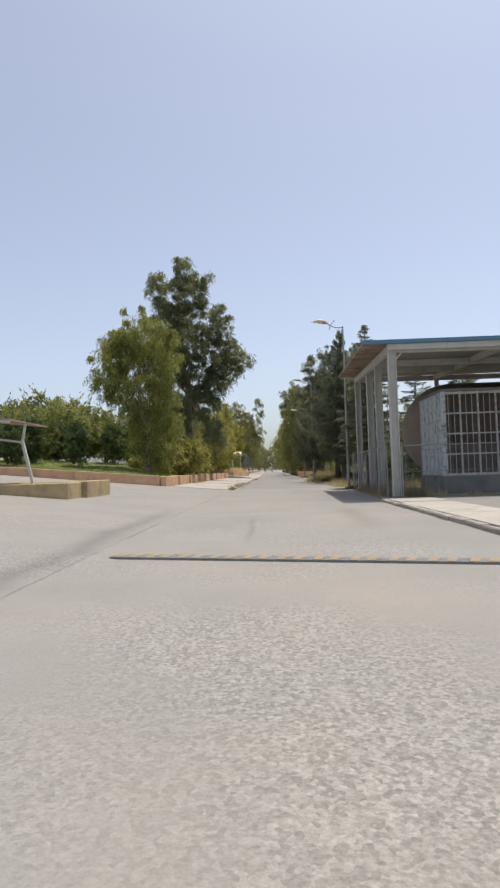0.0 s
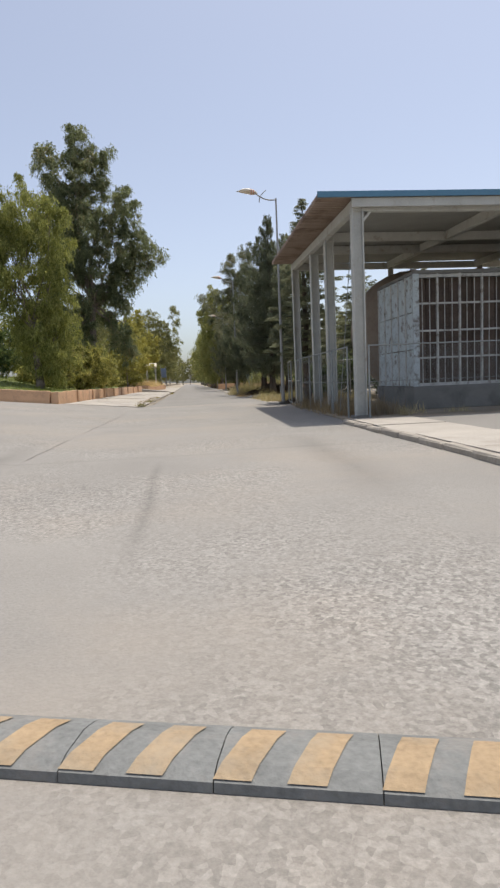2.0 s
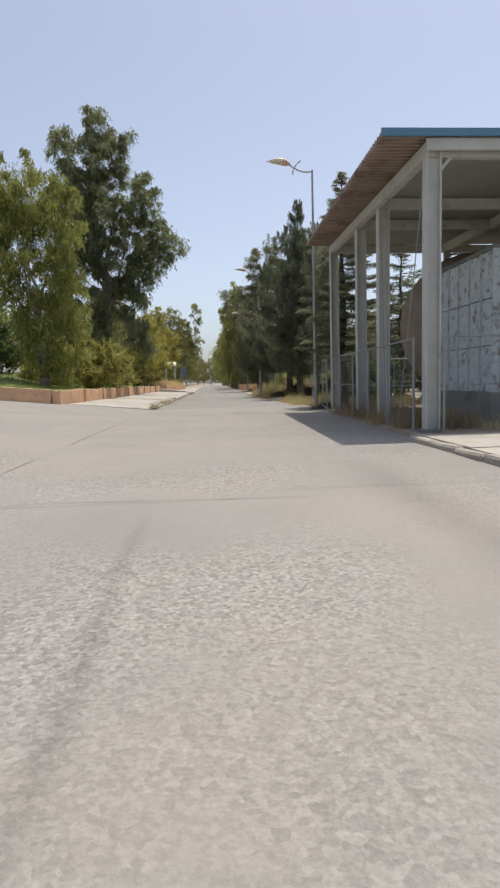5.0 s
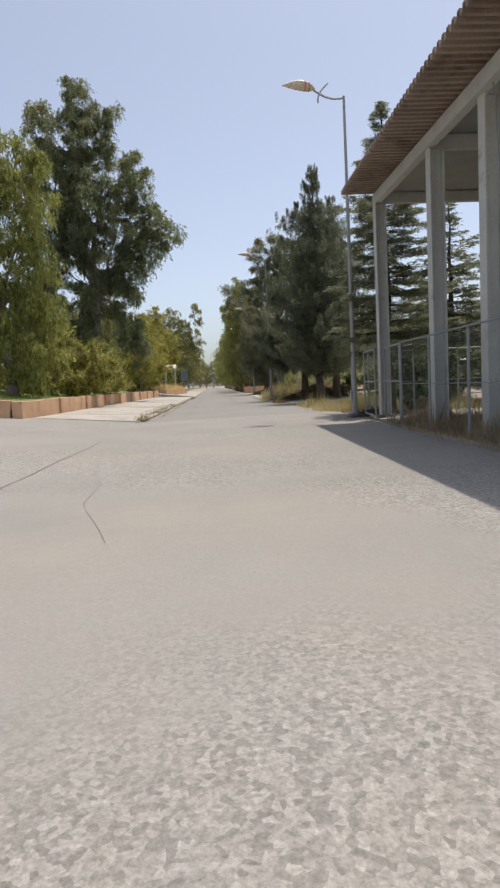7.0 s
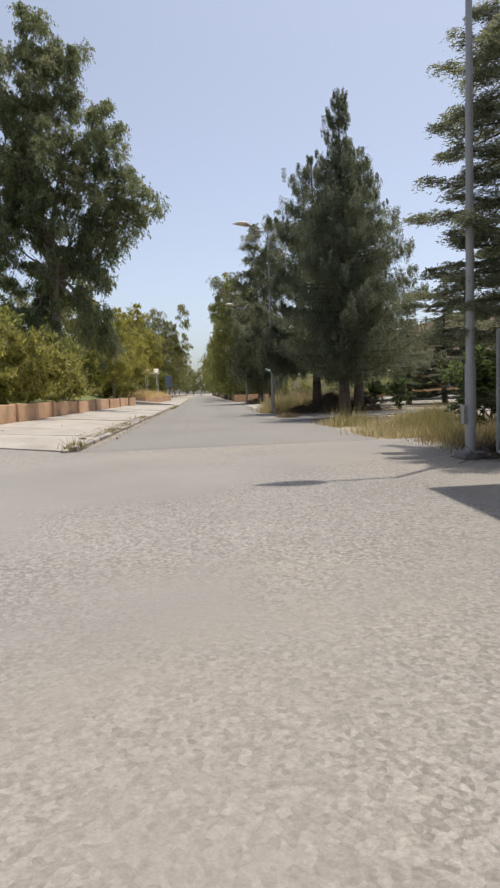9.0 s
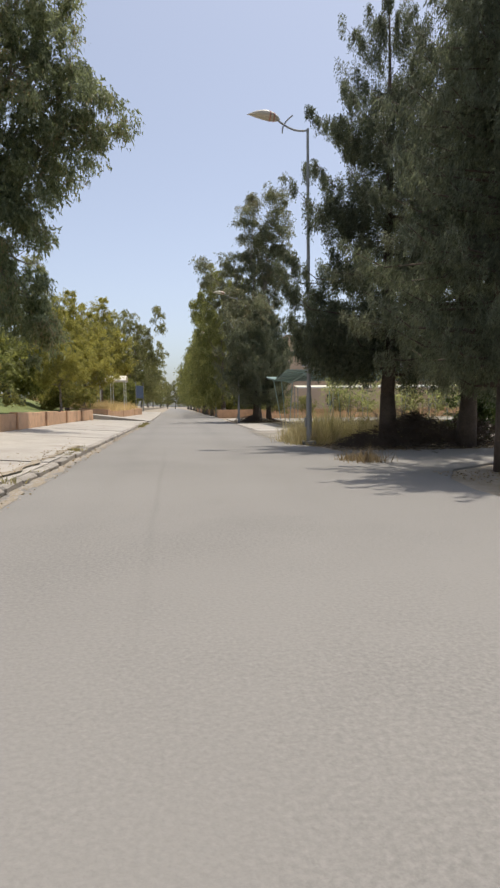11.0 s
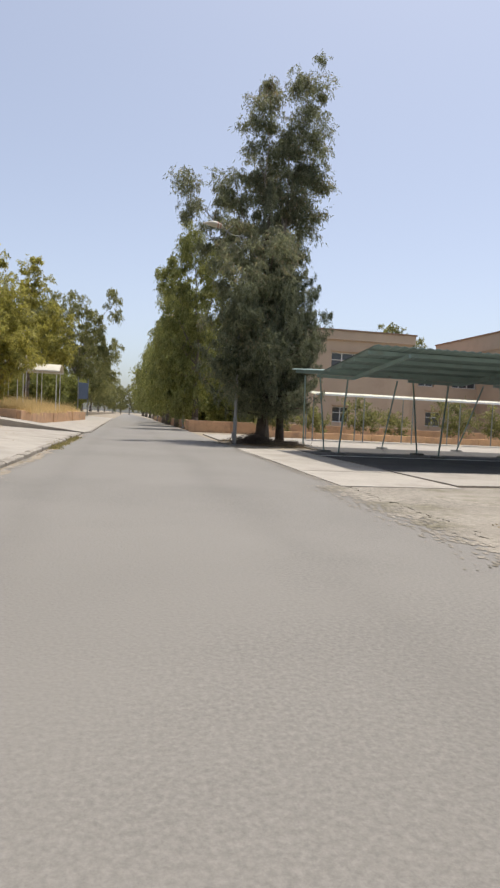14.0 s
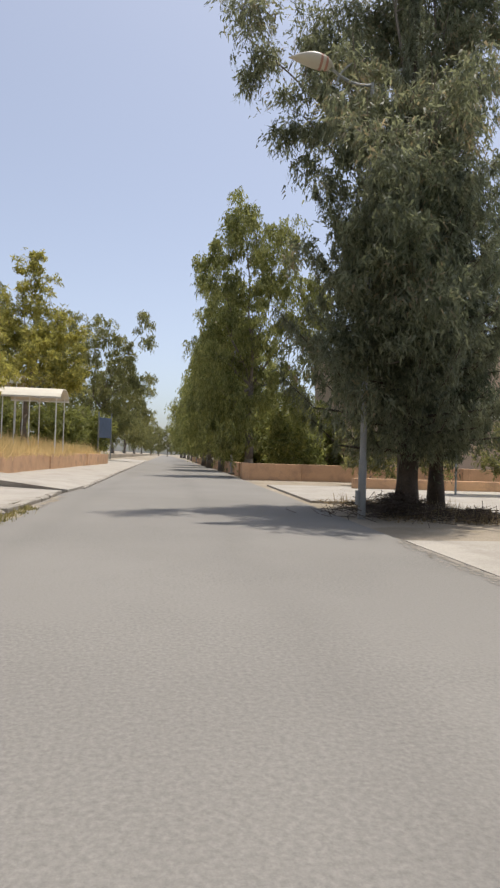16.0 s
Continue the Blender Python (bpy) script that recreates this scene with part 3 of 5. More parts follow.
# ---- orange walls ----
def wall_run(name, a, b, height, base_z, label, seed=0, piece=2.6, thick=0.25, jog=0.035, mat=None, rise=0.0, piers=True):
    """A low wall of separate rendered panels, every other one a little proud."""
    root = tagged(thing(name, (0, 0, 0), label, "wall"), kind="structure")
    a, b = Vector((*a, 0)), Vector((*b, 0))
    L = (b - a).length
    d = (b - a) / L
    n = max(1, round(L / piece))
    ang = math.degrees(math.atan2(d.y, d.x))
    r = random.Random(seed)
    for i in range(n):
        w = L / n
        c = a + d * (i + .5) * w
        bmm = bmesh.new()
        h = height + r.uniform(-.025, .025)
        box(bmm, -w / 2 + .008, w / 2 - .008, -thick / 2, thick / 2, -0.4, h)
        bevel(bmm, 0.015)
        p = part("panel", bmm, mat or M_WALL, root)
        f = (i + .5) / n
        off = jog if i % 2 else -jog
        p.matrix_local = pose(c.x - d.y * off, c.y + d.x * off, base_z + rise * f, 0, -math.degrees(math.atan2(rise, L)), ang)
        if piers and i % 2 == 0:
            bmm = bmesh.new()
            box(bmm, -0.19, 0.19, -thick / 2 - 0.065, thick / 2 + 0.065, -0.4, h + 0.02)
            bevel(bmm, 0.02)
            p = part("pier", bmm, mat or M_WALL, root)
            c = a + d * i * w
            p.matrix_local = pose(c.x, c.y, base_z + rise * i / n, 0, 0, ang)
    return root


wall_run("wall_left", (-6.85, 42.6), (-6.06, 90.6), 0.64, 0.4, "low orange rendered planter wall along the pavement", 1)
wall_run("wall_front", (-7.1, 42.45), (-24, 42.3), 0.62, 0.45, "low brown rendered planter wall rising with the forecourt", 2, piece=6, jog=0.0, rise=1.5, piers=False)
wall_run("wall_left_far", (-5.6, 96.5), (-4.4, 132), 0.62, 0.45, "low orange planter wall with dry grass behind it", 3, piece=5.5, jog=0.03, piers=False)
wall_run("wall_left_return", (-5.7, 96.5), (-16, 96.3), 0.62, 0.5, "low orange planter wall beside the drive", 4, piece=5, jog=0.02, rise=0.3, piers=False)
wall_run("wall_right_far", (5.2, 107.5), (60, 104), 0.75, 0.1, "low orange planter wall behind the car park", 5, piece=3.0)
wall_run("wall_right_row", (5.6, 108.5), (6.2, 190), 0.7, 0.1, "low orange planter wall under the far trees", 6, piece=4.0)
wall_run("wall_island", (8.6, 99.5), (60, 98.0), 0.4, 0.05, "low brown kerb wall between the parking rows", 7, piece=4.0, jog=0.0, piers=False)


# ---- shed ----
def shed():
    root = thing("open_shed", (0, 0, 0), "open steel shed with pale posts, rusty corrugated eaves and blue flashing", "shed")
    rows = [(4.78, 26.0), (5.03, 30.2), (5.08, 32.75), (5.17, 37.1)]
    top = lambda y: 5.75 + (y - 26) * 0.045

    def column(x, y, w, h):
        b = bmesh.new()
        d = w * .42
        u, t = w / 2, .016
        prism(b, [(x - u, y - d), (x - u + 2 * t, y - d), (x - u + 2 * t, y - t), (x + u - 2 * t, y - t), (x + u - 2 * t, y - d), (x + u, y - d), (x + u, y + d), (x + u - 2 * t, y + d), (x + u - 2 * t, y + t), (x - u + 2 * t, y + t), (x - u + 2 * t, y + d), (x - u, y + d)], 0, h)
        part("column", b, M_POST, root)
        b = bmesh.new()
        box(b, x - w * .75, x + w * .75, y - w * .7, y + w * .7, 0.02, 0.13)
        part("base_plate", b, M_PLINTH, root)

    for x, y in rows:
        column(x, y, 0.3, top(y))
    for x, y, w in ((9.03, 26.1, .2), (13.3, 26.2, .2), (17.5, 26.3, .25), (9.5, 36.9, .2), (13.7, 36.9, .2), (17.8, 37, .25), (17.6, 32.0, .25)):
        column(x, y, w, top(y))
    # beams over the posts, row by row and along the sides
    for i, (x, y) in enumerate(rows):
        b = bmesh.new()
        beam(b, (x - 0.1, y, top(y) - .13), (17.8, y + .3, top(y) - .13), .14, .28)
        part("cross_beam", b, M_POST, root)
    for x0, x1 in ((4.72, 5.12), (9.0, 9.5), (13.3, 13.7), (17.5, 17.8)):
        b = bmesh.new()
        beam(b, (x0, 25.9, top(25.9) - .12), (x1, 37.25, top(37.25) - .12), .18, .27)
        part("side_beam", b, M_POST, root)
    for x, y in rows[:1] + [(9.03, 26.1)]:
        b = bmesh.new()
        beam(b, (x + .15, y, top(y) - .52), (x + .42, y, top(y) - .2), .06, .06)
        part("knee_brace", b, M_POST, root)
    # corrugated roof, ribs across
    b = bmesh.new()
    y0, y1, pitch, amp = 25.75, 37.35, 0.2, 0.045
    prev = None
    ys = [y0 + pitch * (k + q) for k in range(int((y1 - y0) / pitch)) for q in (0, .42, .52, .9)] + [y1]
    for i, y in enumerate(ys):
        z = top(y) + 0.11 + amp * (1 if i % 4 in (0, 1) else -1)
        xl = 3.72 + (y - 25.75) * 0.0385
        cur = [b.verts.new((x, y, z + dz)) for dz in (0, 0.03) for x in (xl, 18.6)]
        if prev:
            b.faces.new((prev[0], prev[1], cur[1], cur[0]))
            b.faces.new((prev[2], prev[3], cur[3], cur[2]))
            b.faces.new((prev[0], cur[0], cur[2], prev[2]))
            b.faces.new((prev[1], cur[1], cur[3], prev[3]))
        prev = cur
    part("roof_sheet", b, M_SHEET, root, "rusty brown corrugated roof sheet")
    b = bmesh.new()
    f = [(4.95, 26.0), (18.4, 26.0), (18.4, 37.2), (5.3, 37.2)]
    prism(b, f, lambda x, y: top(y) + .03, lambda x, y: top(y) + .045)
    part("ceiling_lining", b, M_SHEETIN, root, "grey sheet lining under the roof")
    b = bmesh.new()
    box(b, 3.68, 18.7, 25.69, 25.735, top(26) + .035, top(26) + .18)
    part("flashing", b, M_BLUE, root, "blue painted metal flashing")
    b = bmesh.new()
    box(b, 4.6, 18.6, 25.78, 25.86, top(26) - .19, top(26) + .03)
    part("fascia_beam", b, M_POST, root)
    # stay wires from the eaves
    b = bmesh.new()
    bar(b, (4.6, 27.6, 0.1), (4.75, 26.3, 5.4), .012, seg=5)
    bar(b, (4.55, 28.4, 0.1), (4.8, 29.6, 5.6), .012, seg=5)
    part("stay_wire", b, M_FENCE, root)


shed()


def cage():
    root = thing("barred_cage", (7.27, 28.4, 0), "pale barred enclosure with stained panels on a concrete plinth", "enclosure")
    W, D, Z0, Z1 = 10.2, 3.4, 0.78, 4.25
    b = bmesh.new()
    box(b, -.12, W + .1, -.12, D + .1, 0.05, Z0)
    bevel(b, .03)
    part("plinth", b, M_PLINTH, root, "dusty grey concrete plinth")
    # front: rails and uprights, three thin bars to a bay
    for k in range(5):
        b = bmesh.new()
        z = Z0 + .05 + (Z1 - Z0 - .12) * k / 4
        beam(b, (0, 0, z), (W, 0, z), .06, .1 if k in (0, 4) else .055)
        part("rail", b, M_BARS, root)
    bay = W / 14
    for k in range(15):
        b = bmesh.new()
        x = k * bay
        box(b, x - .028, x + .028, -.045, .04, Z0, Z1)
        part("upright", b, M_BARS, root)
        if k < 14:
            for q in (1, 2):
                b = bmesh.new()
                bar(b, (x + bay * q / 3, 0, Z0), (x + bay * q / 3, 0, Z1), .014, seg=6)
                part("bar", b, M_BARS, root)
    # dark slatted stack behind the bars
    for k in range(26):
        b = bmesh.new()
        x = .1 + k * (W - .2) / 26
        box(b, x + .01, x + (W - .2) / 26 - .01, .32, .42, Z0, Z1 - .1)
        part("slat", b, M_CORE, root)
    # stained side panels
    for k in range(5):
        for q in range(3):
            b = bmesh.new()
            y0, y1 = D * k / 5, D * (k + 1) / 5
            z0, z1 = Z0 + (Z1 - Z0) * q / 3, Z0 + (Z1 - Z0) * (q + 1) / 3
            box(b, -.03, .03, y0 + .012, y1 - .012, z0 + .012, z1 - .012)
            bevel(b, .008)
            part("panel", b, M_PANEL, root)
    for k in range(6):
        b = bmesh.new()
        box(b, -.06, .02, D * k / 5 - .03, D * k / 5 + .03, Z0, Z1)
        part("side_upright", b, M_BARS, root)
    b = bmesh.new()
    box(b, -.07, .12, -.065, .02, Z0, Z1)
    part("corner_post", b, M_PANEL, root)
    b = bmesh.new()
    prism(b, [(-.06, -.05), (W, -.05), (W, D), (-.06, D)], Z1, Z1 + .1)
    part("top", b, M_PLINTH, root)
    # tank on the far side
    tank = thing("storage_tank", (6.95, 34.3, 0), "tan horizontal steel storage tank on saddles", "tank", rz=-90)
    b = bmesh.new()
    R, L, Z = 2.4, 9.6, 2.95
    arc = [math.pi / 2 * k / 8 for k in range(9)]
    prof2 = [(R * math.sin(a), R * (1 - math.cos(a))) for a in arc] + [(R * math.cos(a), L - R * .6 * (1 - math.sin(a))) for a in arc]
    prof2[0], prof2[-1] = (0, 0), (0, L)
    seg = 40
    ringv = []
    for rr, y in prof2:
        ringv.append([b.verts.new((rr * math.cos(2 * math.pi * i / seg), y, Z + rr * math.sin(2 * math.pi * i / seg))) for i in range(seg)] if rr else [b.verts.new((0, y, Z))])
    for p0, p1 in zip(ringv, ringv[1:]):
        for i in range(seg):
            j = (i + 1) % seg
            if len(p0) == 1:
                b.faces.new((p0[0], p1[i], p1[j]))
            elif len(p1) == 1:
                b.faces.new((p0[i], p1[0], p0[j]))
            else:
                b.faces.new((p0[i], p1[i], p1[j], p0[j]))
    part("shell", b, M_TANK, tank, smooth=True)
    for y in (2.45, 5.2, 8.0):
        b = bmesh.new()
        bar(b, (0, y - .03, Z), (0, y + .03, Z), R + .03, seg=40)
        part("band", b, M_TANK, tank)
    for y in (2.7, 7.0):
        b = bmesh.new()
        box(b, -1.5, 1.5, y, y + .3, 0.05, 1.3)
        part("saddle", b, M_PLINTH, tank)


cage()


def chain_link(bm, w, h, pitch=0.085, r=0.0014):
    """Crossing wires in the plane y = 0, x 0..w, z 0..h."""
    for s in (1, -1):
        k = -h
        while k < w:
            xa, za, xb, zb = k, 0.0, k + h, h
            if xa < 0:
                za, xa = -xa, 0.0
            if xb > w:
                zb, xb = zb - (xb - w), w
            if xb - xa > 0.01:
                if s < 0:
                    za, zb = h - za, h - zb
                d = r * 1.4
                vs = [bm.verts.new(c) for c in ((xa - d, 0, za), (xa + d, 0, za), (xb + d, 0, zb), (xb - d, 0, zb))]
                bm.faces.new(vs)
            k += pitch


def fence_run(a, b, h, posts, label):
    a, b = Vector((*a, 0.06)), Vector((*b, 0.06))
    L = (b - a).length
    root = thing("wire_fence", a, label, "fence", "shed fence", rz=math.degrees(math.atan2(b.y - a.y, b.x - a.x)))
    for i in range(posts + 1):
        m = bmesh.new()
        bar(m, (L * i / posts, 0, 0), (L * i / posts, 0, h + .02), .028, seg=8)
        part("post", m, M_FENCE, root)
    for z in (h, h * .5):
        m = bmesh.new()
        bar(m, (0, 0, z), (L, 0, z), .02 if z == h else .008, seg=6)
        part("rail", m, M_FENCE, root)
    m = bmesh.new()
    chain_link(m, L, h - .05)
    tagged(part("wire_mesh", m, M_FENCE, root, "grey diamond wire mesh"), kind="stuff")


fence_run((4.5, 26.25), (4.72, 34.2), 1.93, 4, "galvanised wire fence along the shed")
fence_run((4.95, 25.75), (9.0, 25.8), 1.93, 1, "galvanised wire fence between the front posts")
fence_run((9.1, 25.8), (17.4, 26.0), 1.93, 2, "galvanised wire fence across the shed front")
fence_run((5.1, 38.6), (9.5, 38.9), 1.93, 3, "galvanised wire fence at the shed end")


def gate(at, w, h, rz):
    root = thing("wire_gate", at, "galvanised tube gate with wire mesh, half open", "gate", "shed gates", rz=rz)
    for a, b in (((0, 0, .12), (0, 0, h)), ((w, 0, .12), (w, 0, h)), ((0, 0, h), (w, 0, h)), ((0, 0, .12), (w, 0, .12)), ((0, 0, h * .55), (w, 0, h * .55))):
        m = bmesh.new()
        bar(m, a, b, .025, seg=8)
        part("frame_tube", m, M_FENCE, root)
    m = bmesh.new()
    chain_link(m, w, h - .05)
    tagged(part("wire_mesh", m, M_FENCE, root), kind="stuff")


gate((4.72, 34.3, 0.02), 1.9, 1.95, 84)
gate((4.9, 38.3, 0.02), 1.9, 1.95, -96)


# ---- street lamps ----
def street_lamp(at):
    root = thing("street_lamp", at, "tall grey street lamp with one cream head on a curved arm", "street lamp", "road lamps")
    b = bmesh.new()
    box(b, -.19, .19, -.19, .19, 0, .12)
    bevel(b, .02)
    part("base", b, M_PLINTH, root)
    b = bmesh.new()
    bar(b, (0, 0, .05), (0, 0, 1.5), .085, .085, 12)
    bar(b, (0, 0, 1.5), (0, 0, 9.6), .07, .038, 12)
    part("pole", b, M_LAMP, root, smooth=False)
    b = bmesh.new()
    box(b, -.13, -.09, -.06, .06, .55, .85)
    part("hatch", b, M_LAMP, root)
    b = bmesh.new()
    prev = Vector((0, 0, 9.55))
    for i in range(1, 9):
        f = i / 8
        p = Vector((-0.95 * f, 0, 9.55 + 0.06 * math.sin(f * math.pi) * -1 + .28 * f * f))
        bar(b, prev, p, .032, .03, 8)
        prev = p
    prev = None
    for i in range(9):
        f = i / 8 * 2 - 1
        p = Vector((-0.62 - .16 * f - 0.1 * (1 - f * f), 0, 9.70 + .27 * -f))
        if prev is not None:
            bar(b, prev, p, .022, .022, 6)
        prev = p
    part("arm", b, M_LAMP, root)
    b = bmesh.new()
    seg, rings = 14, []
    for i in range(11):
        f = i / 10
        x = -0.85 - 1.0 * f
        w = .03 + .19 * math.sin(min(1, f * 1.08) ** .8 * math.pi) ** .8 if 0 < f < 1 else .015
        rings.append([b.verts.new((x, w * math.cos(2 * math.pi * k / seg), 9.83 + .1 * f + w * .55 * math.sin(2 * math.pi * k / seg) + .06 * math.sin(f * math.pi))) for k in range(seg)])
    for p0, p1 in zip(rings, rings[1:]):
        for k in range(seg):
            b.faces.new((p0[k], p1[k], p1[(k + 1) % seg], p0[(k + 1) % seg]))
    b.faces.new(rings[0])
    b.faces.new(rings[-1])
    part("head", b, M_HEAD, root, "cream almond-shaped lamp head", smooth=True)
    for x0, x1 in ((-1.02, -1.07), (-1.14, -1.19)):
        b = bmesh.new()
        ends = []
        for x in (x0, x1):
            f = (-0.85 - x) / 1.0
            w = .036 + .19 * math.sin(min(1, f * 1.08) ** .8 * math.pi) ** .8
            ends.append([b.verts.new((x, w * math.cos(2 * math.pi * k / seg), 9.83 + .1 * f + w * .55 * math.sin(2 * math.pi * k / seg) + .06 * math.sin(f * math.pi))) for k in range(seg)])
        for k in range(seg):
            b.faces.new((ends[0][k], ends[1][k], ends[1][(k + 1) % seg], ends[0][(k + 1) % seg]))
        part("stripe", b, M_HEADRED, root, "red painted stripe")
    return root


lamp = street_lamp((4.68, 38.75, 0.0))
for x, y in ((4.36, 61.5), (5.07, 87.85), (5.3, 115.0), (5.5, 141.0), (5.7, 168.0)):
    copy_thing(lamp, pose(x, y, -.3 if 80 < y < 100 else 0))


# ---- car park canopies and buildings ----
def carport(x0, x1, y0, y1, z, bays, label):
    root = thing("carport", (x0, y0, 0.05), label, "carport", "car park canopies")
    W, D = x1 - x0, y1 - y0
    roof = lambda y: z - .13 + .34 * abs(y / D * 2 - 1)
    b = bmesh.new()
    n = int(W / 0.12)
    prev = None
    for i in range(n + 1):
        x = W * i / n
        dz = .018 * (1 if i % 2 else -1)
        cur = [b.verts.new((x + (.02 * y), y, roof(y) + .1 + dz + k)) for k in (0, .02) for y in (0, D / 2, D)]
        if prev:
            for q in ((0, 1), (1, 2), (3, 4), (4, 5), (0, 3), (2, 5)):
                b.faces.new((prev[q[0]], prev[q[1]], cur[q[1]], cur[q[0]]))
        prev = cur
    part("roof_sheet", b, M_GREENSHEET, root, "green corrugated canopy sheet")
    for k in range(8):
        y = D * (k + .5) / 8
        b = bmesh.new()
        beam(b, (.05 + .02 * y, y, roof(y) + .02), (W + .02 * y, y, roof(y) + .02), .06, .1)
        part("purlin", b, M_GREEN, root)
    pad = bmesh.new()
    bmesh.ops.create_cone(pad, cap_ends=True, segments=14, radius1=.3, radius2=.25, depth=.08)
    pad = mesh_of("footing", pad, M_PLINTH)
    for k in range(bays):
        x = 1.05 + 3.9 * k
        b = bmesh.new()
        beam(b, (x, .1, roof(0) - .1), (x + .01 * D, D / 2, roof(D / 2) - .1), .07, .11)
        beam(b, (x + .01 * D, D / 2, roof(D / 2) - .1), (x + .02 * D, D - .1, roof(D) - .1), .07, .11)
        part("rafter", b, M_GREEN, root)
        for (xa, ya), (xt, yt) in (((.25, 5.75), (.42, 5.6)), ((.33, 7.55), (.1, 7.75)), ((.85, 12.05), (-.35, 8.25))):
            b = bmesh.new()
            bar(b, (x + xa, ya, 0), (x + xt, yt, roof(yt) - .12), .032, seg=8)
            part("post", b, M_GREEN, root)
            foot = part("footing", pad, None, root, "round pale concrete pad")
            foot.location = (x + xa, ya, .02)
    return root


bm = bmesh.new()
prism(bm, [(6.92, 75.5), (40, 75.5), (40, 80.95), (6.92, 80.95)], 0.0, 0.032)
prism(bm, [(6.92, 81.12), (40, 81.12), (40, 87.7), (8.25, 87.7), (8.25, 84.5), (6.95, 84.1)], 0.0, 0.032)
structure("pavement_bays", bm, M_BAY, "dark grey asphalt parking bays with the carport's shade in their colour", "pavement")
bm = bmesh.new()
prism(bm, [(6.92, 80.96), (40, 80.96), (40, 81.11), (6.92, 81.11)], 0.0, 0.036)
structure("parking_line", bm, M_WHITE, "worn white painted line between the parking bays", "road marking")
carport(6.4, 36, 75.8, 84.2, 2.84, 8, "green steel carport with a corrugated canopy on slanting posts")


def white_canopy(x0, x1, y0, y1, z, posts):
    root = thing("white_canopy", (x0, y0, 0.05), "white sheet canopy on thin grey posts in the car park", "canopy", "white canopies")
    W, D = x1 - x0, y1 - y0
    n = posts
    for i in range(n):
        w = W / n
        b = bmesh.new()
        box(b, i * w + .04, (i + 1) * w - .04, 0, D, z, z + .06)
        for v in b.verts:
            v.co.z += .22 * v.co.y / D
        part("roof_sheet", b, M_FABRIC, root)
    b = bmesh.new()
    box(b, 0, W, -.04, .0, z - .03, z + .07)
    part("fascia", b, M_WHITE, root)
    for i in range(n + 1):
        for y in (.3, D - .3):
            b = bmesh.new()
            bar(b, (W * i / n, y, 0), (W * i / n, y, z - .03 + .22 * y / D), .04, seg=8)
            part("post", b, M_FENCE, root)
    return root


white_canopy(11.3, 34, 95.6, 97.6, 2.75, 7)


def building(at, W, D, H, windows, label, band=0.9, rz=0.0):
    """A plain block with recessed windows in its front; windows: (x, z, w, h, panes)."""
    root = thing("office_building", at, label, "building", "campus buildings", rz=rz)
    xs = sorted({0.0, W, *(w[0] for w in windows), *(w[0] + w[2] for w in windows)})
    zs = sorted({0.0, H - band, *(w[1] for w in windows), *(w[1] + w[3] for w in windows)})
    b = bmesh.new()
    for i in range(len(xs) - 1):
        for k in range(len(zs) - 1):
            cx, cz = (xs[i] + xs[i + 1]) / 2, (zs[k] + zs[k + 1]) / 2
            if not any(w[0] < cx < w[0] + w[2] and w[1] < cz < w[1] + w[3] for w in windows):
                vs = [b.verts.new(c) for c in ((xs[i], 0, zs[k]), (xs[i + 1], 0, zs[k]), (xs[i + 1], 0, zs[k + 1]), (xs[i], 0, zs[k + 1]))]
                b.faces.new(vs)
    for x, z, w, h, _ in windows:
        for q in (((x, z), (x + w, z)), ((x + w, z), (x + w, z + h)), ((x + w, z + h), (x, z + h)), ((x, z + h), (x, z))):
            (xa, za), (xb, zb) = q
            b.faces.new([b.verts.new(c) for c in ((xa, 0, za), (xb, 0, zb), (xb, .35, zb), (xa, .35, za))])
    bmesh.ops.remove_doubles(b, verts=b.verts, dist=1e-4)
    for q in (((0, 0), (0, D)), ((0, D), (W, D)), ((W, D), (W, 0))):
        (xa, ya), (xb, yb) = q
        b.faces.new([b.verts.new(c) for c in ((xa, ya, 0), (xb, yb, 0), (xb, yb, H - band), (xa, ya, H - band))])
    part("wall", b, M_BEIGE, root)
    b = bmesh.new()
    box(b, -.15, W + .15, -.25, D + .15, H - band, H - .12)
    part("parapet", b, M_BEIGE, root)
    b = bmesh.new()
    box(b, -.25, W + .25, -.35, D + .25, H - .12, H)
    part("roof", b, M_BAND, root, "brown roof edge")
    for x, z, w, h, n in windows:
        win = part("window", mesh_of("window", (lambda m: (box(m, x, x + w, .33, .36, z, z + h), m)[1])(bmesh.new()), M_GLASS), None, root, "dark glazed window")
        for i in range(n + 1):
            m = bmesh.new()
            xx = x + w * i / n
            box(m, xx - .04, xx + .04, .25, .325, z, z + h)
            part("frame_bar", m, M_FRAME, win)
        for zz in (z + .04, z + h * .62, z + h - .04):
            m = bmesh.new()
            box(m, x, x + w, .255, .322, zz - .035, zz + .035)
            part("frame_bar", m, M_FRAME, win)
        m = bmesh.new()
        box(m, x - .1, x + w + .1, -.12, .1, z + h + .1, z + h + .2)
        part("hood", m, M_BEIGE, win)
    return root


